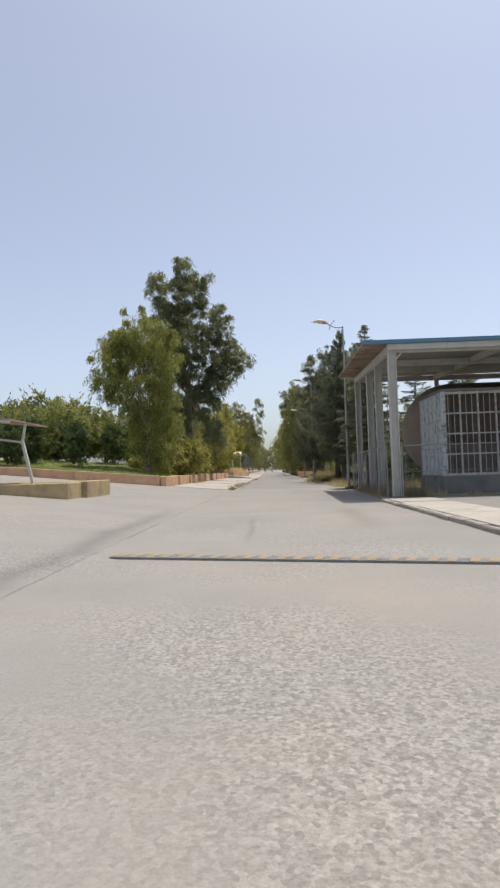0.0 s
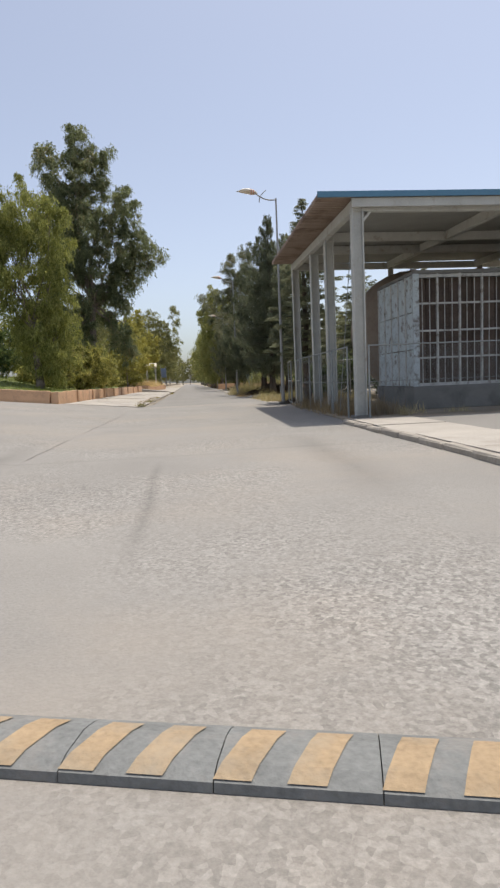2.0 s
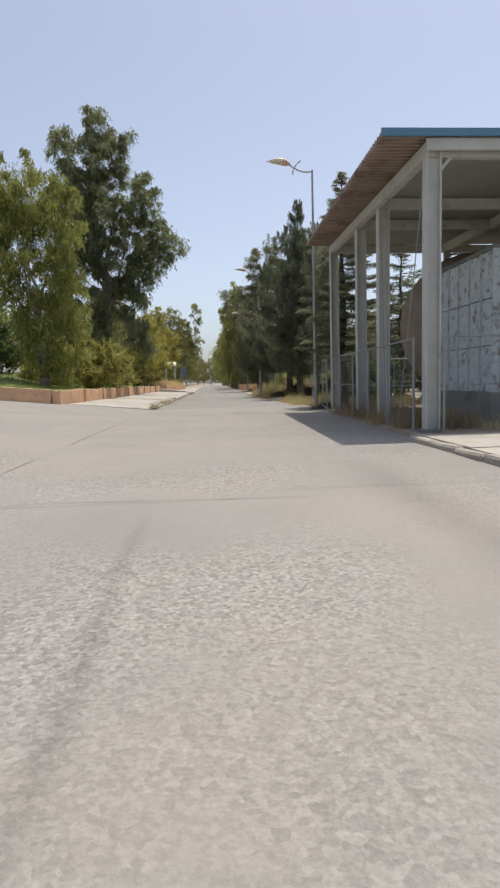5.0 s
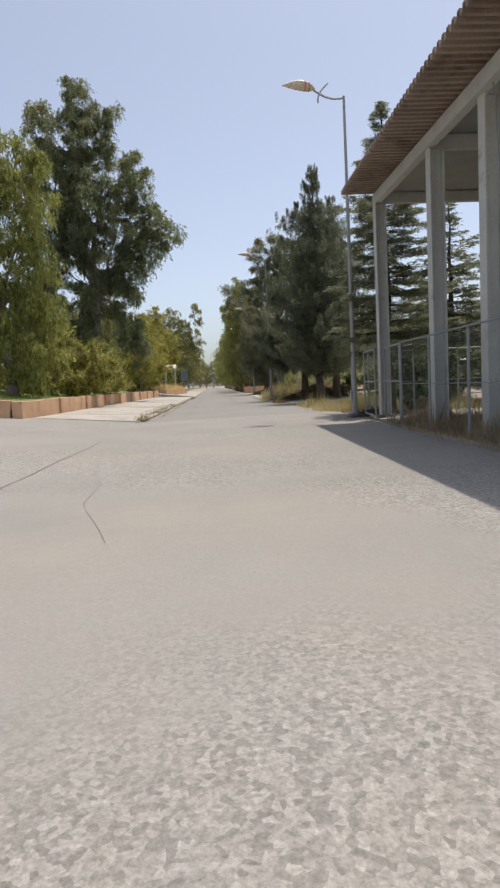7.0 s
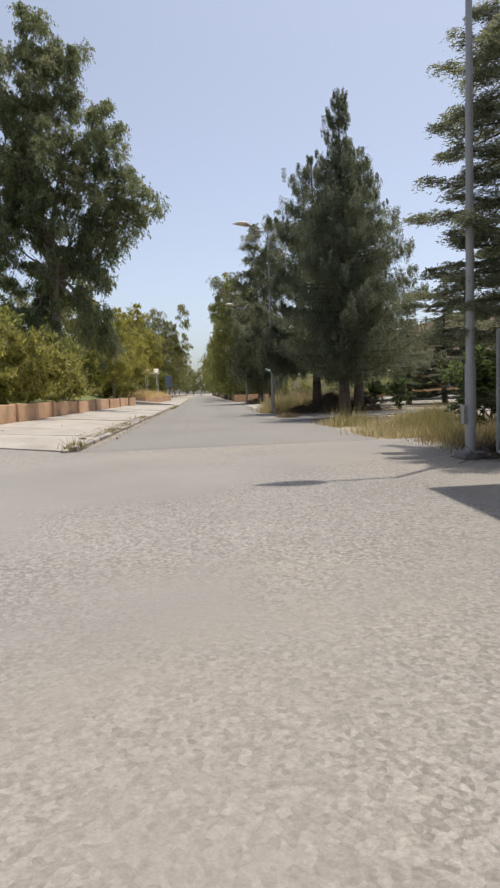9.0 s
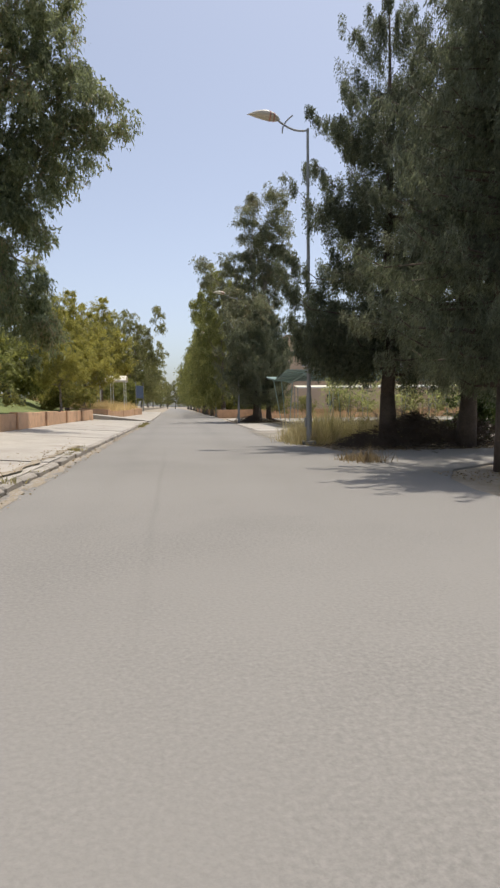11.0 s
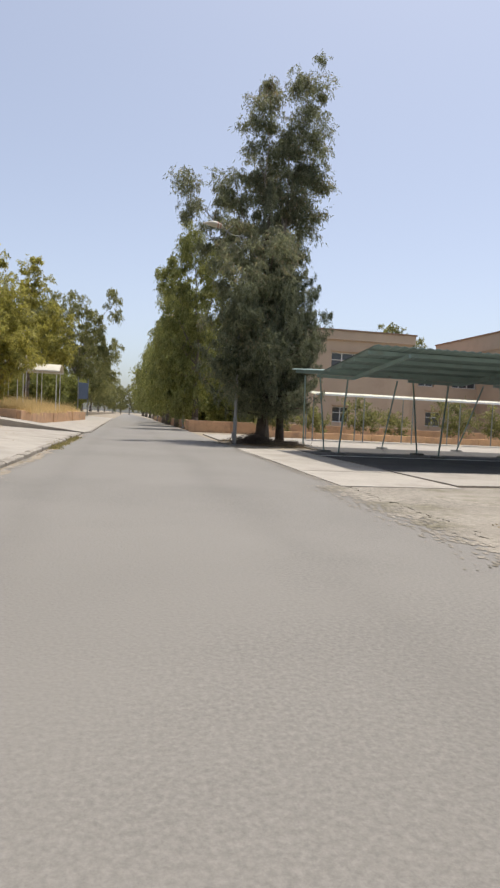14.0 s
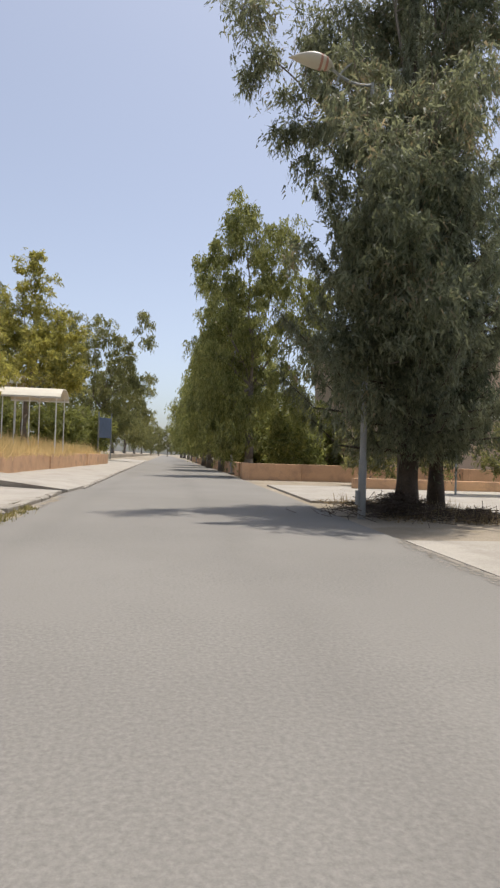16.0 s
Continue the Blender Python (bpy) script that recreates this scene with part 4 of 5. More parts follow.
building((13.6, 112, 0), 12.0, 14, 9.4, [(1.6, 5.8, .8, 1.8, 1), (4.3, 5.7, 3.1, 1.7, 3), (9.4, 5.8, .8, 1.8, 1), (4.6, 1.2, 1.6, 1.4, 2)], "beige two-storey office block with a brown roof edge")
building((25.9, 114, 0), 14.0, 12, 8.2, [(1.5, 5.0, 1.6, 1.5, 2), (5.0, 5.0, 2.6, 1.5, 3), (9.4, 5.0, 1.6, 1.5, 2), (2.4, 1.2, 1.6, 1.4, 2)], "lower beige wing of the office block", 0.8)
building((33.6, 108, 0), 20.0, 14, 10.2, [(2.0, 5.6, 2.6, 1.7, 3), (7.0, 5.6, 2.6, 1.7, 3), (12.0, 5.6, 2.6, 1.7, 3), (3.0, 1.2, 2.6, 1.6, 3)], "orange-brown office block behind the carport", 1.6)


# ---- left side: planters, carport, shelters, sign ----
def planter(at, w, d, h, rz=0.0):
    root = thing("planter_box", at, "yellow stone planter box with bare soil", "planter", "forecourt planters", rz=rz)
    for x0, x1, y0, y1 in ((0, w, 0, .22), (0, w, d - .22, d), (0, .22, .22, d - .22), (w - .22, w, .22, d - .22)):
        b = bmesh.new()
        box(b, x0 + .004, x1 - .004, y0, y1, -.5, h)
        bevel(b, .025)
        part("side", b, M_STONE, root)
    b = bmesh.new()
    box(b, .2, w - .2, .2, d - .2, -.3, h - .1)
    part("soil", b, M_DIRT, root)


planter((-15.5, 24.4, 0.5), 8.5, 1.5, .52)
planter((-15.5, 26.0, 0.5), 8.7, 3.2, .55)


def side_carport():
    root = thing("carport", (-10.8, 25.4, 0.5), "small carport with a tan canopy on a bent post", "carport", "car park canopies")
    b = bmesh.new()
    beam(b, (2.2, 0, .3), (1.78, 0, 2.1), .1, .1)
    beam(b, (1.78, 0, 2.05), (.2, 0, 2.3), .08, .08)
    beam(b, (1.78, 0, 2.05), (1.9, 0, 2.74), .08, .08)
    part("post", b, M_POST, root)
    b = bmesh.new()
    prism(b, [(-6, -1.5), (1.95, -1.5), (1.95, 2.0), (-6, 2.0)], lambda x, y: 2.98 - .12 * x, lambda x, y: 3.04 - .12 * x)
    part("roof_sheet", b, M_SHEET, root, "tan canopy sheet")
    b = bmesh.new()
    beam(b, (-6, -1.45, 3.64), (1.95, -1.45, 2.69), .06, .1)
    part("edge_beam", b, M_POST, root)
    b = bmesh.new()
    beam(b, (-4.4, 0, .3), (-4.6, 0, 3.4), .09, .09)
    part("post", b, M_POST, root)


side_carport()


def shelter(at, W, D, rz=0.0):
    root = thing("garden_shelter", at, "cream vaulted canopy shelter on six thin posts", "shelter", "garden shelters", rz=rz)
    b = bmesh.new()
    n, prev = 12, None
    for i in range(n + 1):
        f = i / n * 2 - 1
        y, z = D / 2 * f, 3.05 + .55 * (1 - abs(f) ** 2.6)
        cur = [b.verts.new((x, y, z + k)) for k in (0, .05) for x in (-W / 2, W / 2)]
        if prev:
            b.faces.new((prev[0], prev[1], cur[1], cur[0]))
            b.faces.new((prev[2], prev[3], cur[3], cur[2]))
            b.faces.new((prev[0], cur[0], cur[2], prev[2]))
            b.faces.new((prev[1], cur[1], cur[3], prev[3]))
        prev = cur
    part("canopy", b, M_CREAM, root)
    for sx in (-1, 0, 1):
        for sy in (-1, 1):
            b = bmesh.new()
            bar(b, (sx * (W / 2 - .25), sy * (D / 2 - .2), 0), (sx * (W / 2 - .25), sy * (D / 2 - .2), 3.2), .032, seg=8)
            part("post", b, M_FRAME, root)
    for sy in (-1, 1):
        b = bmesh.new()
        beam(b, (-W / 2, sy * (D / 2 - .05), 3.05), (W / 2, sy * (D / 2 - .05), 3.05), .05, .09)
        part("edge_rail", b, M_FRAME, root)
    return root


sh = shelter((-6.45, 110.6, 1.05), 3.3, 3.0, 0)
copy_thing(sh, pose(-9.5, 114.0, 2.15, 0, 0, 4))

root = thing("signboard", (-4.2, 131, 0.6), "plain blue signboard on two grey posts", "sign", rz=58)
b = bmesh.new()
box(b, -1.45, .25, -.04, .04, 1.9, 3.7)
bevel(b, .015)
part("panel", b, M_SIGN, root)
for x in (-1.5, .3):
    b = bmesh.new()
    bar(b, (x, 0.0, 0), (x, 0.0, 4.2), .06, seg=8)
    part("post", b, M_FENCE, root)


# ---- plants ----
def leaf_mesh(name, pos, dirs, length, width, mat, corners=4):
    """Many narrow leaves of three or four corners, each lying along its own direction."""
    n, c = len(pos), corners
    d = dirs / (np.linalg.norm(dirs, axis=1, keepdims=True) + 1e-9)
    s = np.cross(d, rng.normal(size=(n, 3)))
    s /= np.linalg.norm(s, axis=1, keepdims=True) + 1e-9
    L = (length * rng.uniform(.6, 1.35, n))[:, None]
    W = (width * rng.uniform(.6, 1.35, n))[:, None]
    co = np.empty((n, c, 3))
    if c == 4:
        co[:, 0], co[:, 2] = pos - d * L / 2, pos + d * L / 2
        co[:, 1], co[:, 3] = pos + s * W / 2 - d * L * .08, pos - s * W / 2 - d * L * .08
    else:
        co[:, 0], co[:, 1], co[:, 2] = pos + d * L / 2, pos + s * W / 2 - d * L / 2, pos - s * W / 2 - d * L / 2
    me = bpy.data.meshes.new(name)
    me.vertices.add(c * n)
    me.vertices.foreach_set("co", co.ravel())
    me.loops.add(c * n)
    me.loops.foreach_set("vertex_index", np.arange(c * n, dtype=np.int32))
    me.polygons.add(n)
    me.polygons.foreach_set("loop_start", np.arange(0, c * n, c, dtype=np.int32))
    me.polygons.foreach_set("loop_total", np.full(n, c, dtype=np.int32))
    me.update(calc_edges=True)
    me.materials.append(mat)
    return me


def clipped(shape, most=1.7):
    return np.clip(rng.normal(size=shape), -most, most)


def clumps_in(lobes, per):
    """Clump places in a set of lobes (x, y, z, across, high), thickest near their skins."""
    out = []
    for x, y, z, r, h in lobes:
        n = max(3, int(per * (r * r + r * h)))
        v = rng.normal(size=(n, 3))
        v /= np.linalg.norm(v, axis=1, keepdims=True)
        v *= rng.uniform(.12, 1.0, (n, 1)) ** .5
        v *= 1 + .12 * clipped((n, 1))
        out.append(np.array([x, y, z]) + v * np.array([r, r, h]))
    return np.concatenate(out)


def broadleaf(name, at, lobes, label, category, mat, leaf=(.3, .08), per=5.0, n_leaf=55, spread=.55, hang=.6, trunk=.3, bark=None, fork=.35, group="", trunks=((0, 0),), corners=4):
    root = thing(name, at, label, category, group)
    base = [Vector((*t, 0)) for t in trunks]
    top = max(l[2] for l in lobes)
    b = bmesh.new()
    limbs = bmesh.new()
    mean = Vector((sum(l[0] for l in lobes) / len(lobes), sum(l[1] for l in lobes) / len(lobes), top * fork))
    forks = []
    for k, t in enumerate(base):
        p, r = t, trunk
        goal = t.lerp(Vector((mean.x, mean.y, 0)), .25) + Vector((0, 0, top * fork))
        for i in range(5):
            f = (i + 1) / 5
            q = t.lerp(goal, f) + Vector((rng.normal() * .06, rng.normal() * .06, 0)) * (top / 10)
            q.z = goal.z * f
            bar(b, p, q, r * (1.25 if i == 0 else 1), r * .9, 9)
            p, r = q, r * .9
        forks.append((p, r))
    for x, y, z, rr, h in lobes:
        p, r = min(forks, key=lambda f: (f[0] - Vector((x, y, z))).length)
        goal = Vector((x, y, z + h * .3))
        steps, start, cur, r = 5, p, p, r * .55
        for i in range(steps):
            f = (i + 1) / steps
            q = start.lerp(goal, f) + Vector((rng.normal(), rng.normal(), rng.normal() * .5)) * .05 * (goal - start).length * (1 - f * .5)
            bar(limbs, cur, q, r, r * .72, 6, False)
            for s in range(2):
                tip = q + Vector((*(clipped(2, 1.0) * rr * .45), abs(clipped(1, 1.2)[0]) * h * .3))
                bar(limbs, q, tip, r * .4, .012, 4, False)
            cur, r = q, r * .72
    part("trunk", b, bark or M_BARK, root, smooth=True)
    tagged(part("limb", limbs, bark or M_BARK, root), kind="stuff")
    c = clumps_in(lobes, per)
    m = len(c)
    size = spread * rng.uniform(.5, 1.3, m)
    run = 10
    idx = np.repeat(np.arange(m), np.maximum(2, n_leaf / run * rng.uniform(.5, 1.5, m)).astype(int))
    k = len(idx)
    ball = rng.normal(size=(k, 3))
    ball *= (rng.uniform(0, 1, (k, 1)) ** .4) / np.linalg.norm(ball, axis=1, keepdims=True)
    start = c[idx] + ball * size[idx][:, None] * np.array([.75, .75, .55])
    sway = rng.normal(size=(k, 3)) * (.35 if hang > .2 else .9)
    sway[:, 2] += -hang * 1.1
    sway += ball * .35
    sway *= (size[idx] * rng.uniform(.45, 1.1, k))[:, None]
    u = np.tile(np.arange(run) / run, k)
    pos = np.repeat(start, run, 0) + np.repeat(sway, run, 0) * u[:, None] + clipped((k * run, 3)) * leaf[0] * .3
    dirs = np.repeat(sway, run, 0) * 1.2 + rng.normal(size=(k * run, 3)) * .45 * spread + np.array([0, 0, -.5 * hang])
    tagged(part("crown", leaf_mesh("crown", pos, dirs, leaf[0], leaf[1], mat, corners), mat, root), kind="stuff")
    return root


def needle_tree(name, at, H, outline, label, mat, rings=24, per=9, droop=.15, rise=.1, hanging=True, leaf=(.15, .045), clump=.2, leaves=30, step=.3, trunk=.2, low=1.6, rag=.22, reaching=()):
    """A conifer: rings of drooping branches that carry hanging clumps or flat sprays; outline: rows of height, reach."""
    root = thing(name, at, label, "conifer", "roadside conifers")
    zs, rs = zip(*outline)
    b = bmesh.new()
    p, r = Vector((0, 0, -.1)), trunk * 1.3
    for i in range(8):
        f = (i + 1) / 8
        q = Vector((rng.normal() * .05, rng.normal() * .05, H * .97 * f))
        bar(b, p, q, r, max(.02, trunk * (1 - f * .92)), 10)
        p, r = q, max(.02, trunk * (1 - f * .92))
    part("trunk", b, M_BARKD, root, smooth=True)
    limbs = bmesh.new()
    centres, outward, sizes = [], [], []

    def branch(z0, a, reach, thick=1.0):
        d = np.array([math.cos(a), math.sin(a), 0.0])
        side = np.array([-d[1], d[0], 0.0])
        f0 = z0 / H
        lift = .9 * max(0.0, f0 - .78) / .22

        def along(u):
            return np.array([0, 0, z0]) + d * reach * u + np.array([0, 0, reach * (lift * u - droop * u ** 1.4 + rise * max(0.0, u - .7) * 2)])

        pts = [along(u) for u in (0, .35, .7, 1.0)]
        for k in range(3):
            bar(limbs, pts[k], pts[k + 1], max(.008, (.042 - .012 * k) * (1.1 - f0)), max(.005, (.03 - .012 * k) * (1.1 - f0)), 4, False)
        n = max(2, int(thick * reach / step * 2.2))
        for u in rng.uniform(.1, 1.0, n) ** .7:
            wide = (.3 * (1 - u) + .03) * min(reach, 1.8)
            c = along(u) + side * clipped(1, 1.3)[0] * wide * .75 + np.array([0, 0, clipped(1, 1.2)[0] * .05])
            centres.append(c)
            outward.append(d + side * clipped(1, 1.2)[0] * .5)
            sizes.append(clump * rng.uniform(.55, 1.4) * (1.1 - .5 * u) * (.55 + .45 * min(1.0, reach)))

    for i in range(rings):
        z = low + (H * .985 - low) * (1 - (1 - i / (rings - 1)) ** 1.25)
        R = float(np.interp(z, zs, rs))
        n = max(4, int(per * (.45 + .55 * min(1.0, R / 1.6))))
        a0 = rng.uniform(0, 6.28)
        for k in range(n):
            zz = min(H * .985, z + clipped(1, 1.2)[0] * (H - low) / rings * (.8 if hanging else .3))
            branch(zz, a0 + 6.283 * k / n + rng.normal() * .22, max(.12, float(np.interp(zz, zs, rs)) * (1 + rag * clipped(1, 1.5)[0])))
    for dx, dy, z in reaching:
        branch(z, math.atan2(dy, dx), math.hypot(dx, dy), 2.8)
    tagged(part("limb", limbs, M_BARKD, root), kind="stuff")
    c, o, sz = np.array(centres), np.array(outward), np.array(sizes)
    idx = np.repeat(np.arange(len(c)), np.maximum(6, (leaves * rng.uniform(.6, 1.4, len(c)))).astype(int))
    m = len(idx)
    if hanging:
        spread = clipped((m, 3), 1.6) * np.array([.31, .31, .85]) * sz[idx][:, None]
        spread[:, 2] -= sz[idx] * .75
        dirs = o[idx] * .35 + rng.normal(size=(m, 3)) * .38 + np.array([0, 0, -.9])
    else:
        spread = clipped((m, 3), 1.6) * np.array([.75, .75, .16]) * sz[idx][:, None]
        spread[:, 2] -= (spread[:, 0] ** 2 + spread[:, 1] ** 2) * .9
        dirs = o[idx] * .8 + rng.normal(size=(m, 3)) * np.array([.6, .6, .22]) + np.array([0, 0, -.12])
    tagged(part("crown", leaf_mesh("crown", c[idx] + spread, dirs, leaf[0], leaf[1], mat, 3), mat, root), kind="stuff")
    return root


def tufts(name, spots, label, mat, h=.5, n=30, spread=.25, category="grass"):
    """Dry blades standing in tufts; spots: rows of x, y, z."""
    spots = np.asarray(spots)
    idx = np.repeat(np.arange(len(spots)), n)
    m = len(idx)
    dirs = rng.normal(size=(m, 3)) * .35 + np.array([0, 0, 1.0])
    dirs /= np.linalg.norm(dirs, axis=1, keepdims=True)
    hh = h * np.clip(np.exp(rng.normal(-.3, .42, len(spots))), .25, 1.5)[idx] * rng.uniform(.55, 1.1, m)
    pos = spots[idx] + rng.normal(size=(m, 3)) * np.array([spread, spread, 0]) + dirs * (hh * .5)[:, None]
    me = leaf_mesh(name, pos, dirs, hh, .02, mat, 3)
    return tagged(new(name, me), label, category, kind="stuff")


def field(x0, x1, y0, y1, n, zf, clump=0):
    """Spots strewn over a stretch of ground, evenly or in clumps."""
    x, y = rng.uniform(x0, x1, n), rng.uniform(y0, y1, n)
    if clump:
        k = rng.integers(0, max(2, n // clump), n)
        x, y = np.clip(x[k] + rng.normal(size=n) * .32, x0, x1), np.clip(y[k] + rng.normal(size=n) * .4, y0, y1)
    return np.stack([x, y, [zf(a, b) for a, b in zip(x, y)]], 1)


# trees of the left side
broadleaf("pepper_tree", (-9.2, 49.5, 1.0), [(-.3, 0, 11.2, 2.1, 2.2), (-2.6, 0, 9.7, 1.7, 1.9), (1.3, .3, 9.8, 1.4, 2.3), (-.9, -.3, 7.4, 2.1, 2.2), (1.2, -.2, 6.2, 1.2, 2.4), (-.2, .2, 4.4, 1.7, 2.4), (.3, -.1, 2.6, 1.3, 2.0), (-3.3, 0, 7.4, 1.2, 1.6), (-1.6, .2, 10.2, 1.5, 1.8), (1.5, 0, 4.6, .9, 2.4), (1.5, -.2, 2.2, .9, 1.6)],
          "bright green pepper tree with drooping foliage behind the wall", "tree", M_PEPPER, leaf=(.16, .065), per=6.0, n_leaf=270, spread=.62, hang=1.0, trunk=.28, corners=3)
broadleaf("eucalyptus_tree", (-9.0, 70.5, 1.0), [(-.2, 0, 23.0, 1.6, 2.4), (1.6, .3, 20.8, 1.7, 2.3), (-.6, .5, 20.2, 2.1, 2.8), (-2.8, -.4, 21.0, 1.5, 2.4), (3.5, 0, 17.2, 2.1, 2.4), (-2.6, .4, 16.0, 2.6, 3.2), (.5, -.6, 14.4, 2.6, 3.0), (5.95, 0, 12.7, 1.5, 1.9), (5.1, .3, 14.7, 1.45, 1.5), (4.1, .6, 11.3, 1.7, 1.8), (1.6, .3, 10.4, 2.1, 2.2), (3.1, .2, 8.4, 1.4, 1.7), (-.4, 0, 17.6, 2.2, 2.6), (-.5, -.3, 11.9, 1.9, 2.0), (-2.6, .2, 12.8, 1.9, 2.0), (-2.4, 0, 9.6, 2.4, 3.0), (.8, .2, 7.6, 2.2, 2.4), (3.0, -.3, 5.9, 1.4, 1.6), (3.2, 0, 3.9, 1.2, 1.4), (2.9, .1, 13.4, 2.0, 2.2), (-1.5, -.5, 4.6, 2.4, 2.4)],
          "tall dark eucalyptus tree with hanging leaves", "tree", M_EUC, leaf=(.2, .075), per=3.9, n_leaf=340, spread=.72, hang=.6, trunk=.42, corners=3)
for x, y, s in ((-7.9, 55.0, 1.25), (-8.3, 59.0, 1.45), (-7.3, 62.8, .95), (-9.8, 52.0, .8), (-7.6, 67.5, .85), (-7.1, 85.4, .9)):
    broadleaf("oleander_bush", (x, y, .95), [(0, 0, 1.45 * s, 1.7 * s, 1.45 * s), (1.1 * s, .4, 1.0 * s, 1.0 * s, .95 * s), (-1.1 * s, -.3, 1.0 * s, 1.1 * s, 1.0 * s)],
              "dense olive-green bush behind the orange wall", "bush", M_OLEANDER, leaf=(.2, .075), per=8, n_leaf=130, spread=.34, hang=-.25, trunk=.06, fork=.2, group="wall bushes", corners=3)
yellow = broadleaf("yellow_green_tree", (-8.2, 116, 1.2), [(.2, 0, 11.2, 1.5, 1.8), (-1.6, 0, 8.6, 2.2, 2.2), (2.0, 0, 7.8, 1.8, 2.0), (0, -.6, 5.8, 2.6, 2.0), (2.6, .5, 5.2, 1.6, 1.5), (-2.6, 0, 5.6, 1.6, 1.8)],
                   "yellow-green tree with feathery foliage and a bent trunk", "tree", M_YELLOW, leaf=(.25, .085), per=5, n_leaf=130, spread=.65, hang=.3, trunk=.24, corners=3)
copy_thing(yellow, pose(-7.7, 98.4, 1.0, 0, 0, 130) @ Matrix.Scale(.74, 4))
copy_thing(yellow, pose(-7.3, 87.2, 1.0, 0, 0, 40) @ Matrix.Scale(.66, 4))
copy_thing(yellow, pose(-7.0, 83.0, .9, 0, 0, 200) @ Matrix.Scale(.42, 4))
broadleaf("yellow_green_tree", (-7.3, 98.6, 1.0), [(0, 0, 3.3, 1.5, 1.2), (.6, .2, 2.3, 1.1, .8), (-1.1, 0, 4.4, 1.5, 1.3), (-.6, -.2, 1.3, 1.2, .9), (.3, .3, 4.9, 1.2, 1.1), (1.7, .2, 2.9, 1.1, .75), (1.2, .4, 4.0, 1.1, .8)],
          "small feathery olive tree leaning out of the raised bed", "tree", M_YELLOW, leaf=(.2, .06), per=7, n_leaf=110, spread=.5, hang=.4, trunk=.12, fork=.25, corners=3)
far_euc = broadleaf("olive_eucalyptus_tree", (-7.5, 152, .8), [(0, 0, 15.8, 1.8, 2.4), (-2.2, 0, 13.0, 2.4, 3.0), (2.8, 0, 12.6, 2.0, 3.0), (5.6, 0, 16.2, 1.3, 2.4), (4.6, 0, 9.8, 2.0, 2.6), (0, 0, 8.6, 3.0, 3.4), (-2.4, 0, 5.2, 2.4, 2.6), (2.6, 0, 4.6, 2.6, 2.6)],
                    "olive-green eucalyptus with open uneven crown", "tree", M_OLIVE, leaf=(.34, .12), per=3.2, n_leaf=100, spread=.9, hang=.7, trunk=.3, corners=3)
for x, y, s, a in ((-11, 138, .85, 70), (-8.5, 185, 1.0, 200), (-9, 225, 1.1, 20), (-9, 270, 1.1, 120), (-16, 128, .9, 160), (-20, 150, 1.0, 280), (-9, 330, 1.0, 50), (-15, 100, .75, 330), (-24, 118, .9, 15), (-12.5, 124, .7, 250)):
    copy_thing(far_euc, pose(x, y, .8, 0, 0, a) @ Matrix.Scale(s, 4))

# hedge trees and shrubs of the garden behind the forecourt
hedge = broadleaf("hedge_tree", (-19, 57, 2.55), [(0, 0, 3.6, 2.4, 2.0), (1.8, .4, 3.0, 1.7, 1.7), (-2, -.3, 3.2, 1.8, 1.8), (.3, 0, 1.6, 2.6, 1.3), (-1.6, 0, 1.2, 1.8, 1.1)],
                  "broad mid-green garden tree with a full round crown", "tree", M_HEDGE, leaf=(.36, .14), per=8, n_leaf=31, spread=.6, hang=.1, trunk=.16, fork=.3, group="garden trees", corners=3)
for x, y, s, a in ((-23.5, 58, 1.0, 100), (-15.5, 60, .95, 200), (-28, 55, 1.15, 20), (-12.5, 66, 1.1, 300), (-20, 66, 1.25, 60), (-33, 62, 1.4, 140), (-26, 70, 1.5, 240), (-11, 121, .8, 90), (-9.5, 134, .9, 20), (-8.5, 146, 1.0, 180), (-9, 160, 1.0, 280), (-14.5, 116, 1.0, 310), (-11.5, 78, .9, 45), (-11, 86, .8, 225), (9.0, 112.5, .8, 60), (10.8, 119, 1.1, 150), (9.0, 126, 1.1, 240), (9.5, 140, 1.2, 10)):
    copy_thing(hedge, pose(x, y, lawn_z(x, y) - .05 if y < 92 else 1.0 if x < 0 else -.3, 0, 0, a) @ Matrix.Scale(s, 4))
shrub = broadleaf("clipped_shrub", (-14.4, 48.5, lawn_z(-14.4, 48.5)), [(0, 0, 1.5, 1.0, 1.25), (.2, .2, 2.2, .7, .7)], "dark rounded clipped shrub on the lawn", "bush", M_SHRUB, leaf=(.19, .085), per=20, n_leaf=56, spread=.3, hang=0, trunk=.08, fork=.2, group="garden shrubs")
for x, y, s, a in ((-18.6, 50.0, 1.35, 80), (-20.3, 51.0, 1.3, 200), (-22.2, 50.6, 1.4, 300), (-24.0, 52.0, 1.5, 30), (-12.6, 52.5, 1.2, 150), (-16.4, 53.0, 1.3, 20), (-20.4, 46.4, 1.1, 110), (-22.6, 46.0, 1.2, 210), (-24.8, 46.2, 1.2, 310), (-18.9, 47.2, 1.0, 10), (-27.0, 47.0, 1.3, 70)):
    copy_thing(shrub, pose(x, y, lawn_z(x, y) - .05, 0, 0, a) @ Matrix.Scale(s, 4))
for x, y, s, a in ((7.4, 41.2, .75, 35), (9.0, 42.2, .85, 95), (10.8, 41.6, .8, 215), (12.6, 42.6, .95, 275), (14.6, 42.4, .9, 335), (8.0, 44.6, .8, 155), (9.7, 61.2, .6, 300), (11.2, 61.3, .65, 60)):
    copy_thing(shrub, pose(x, y, -.1, 0, 0, a) @ Matrix.Diagonal((s * 1.5, s * 1.1, s, 1)))

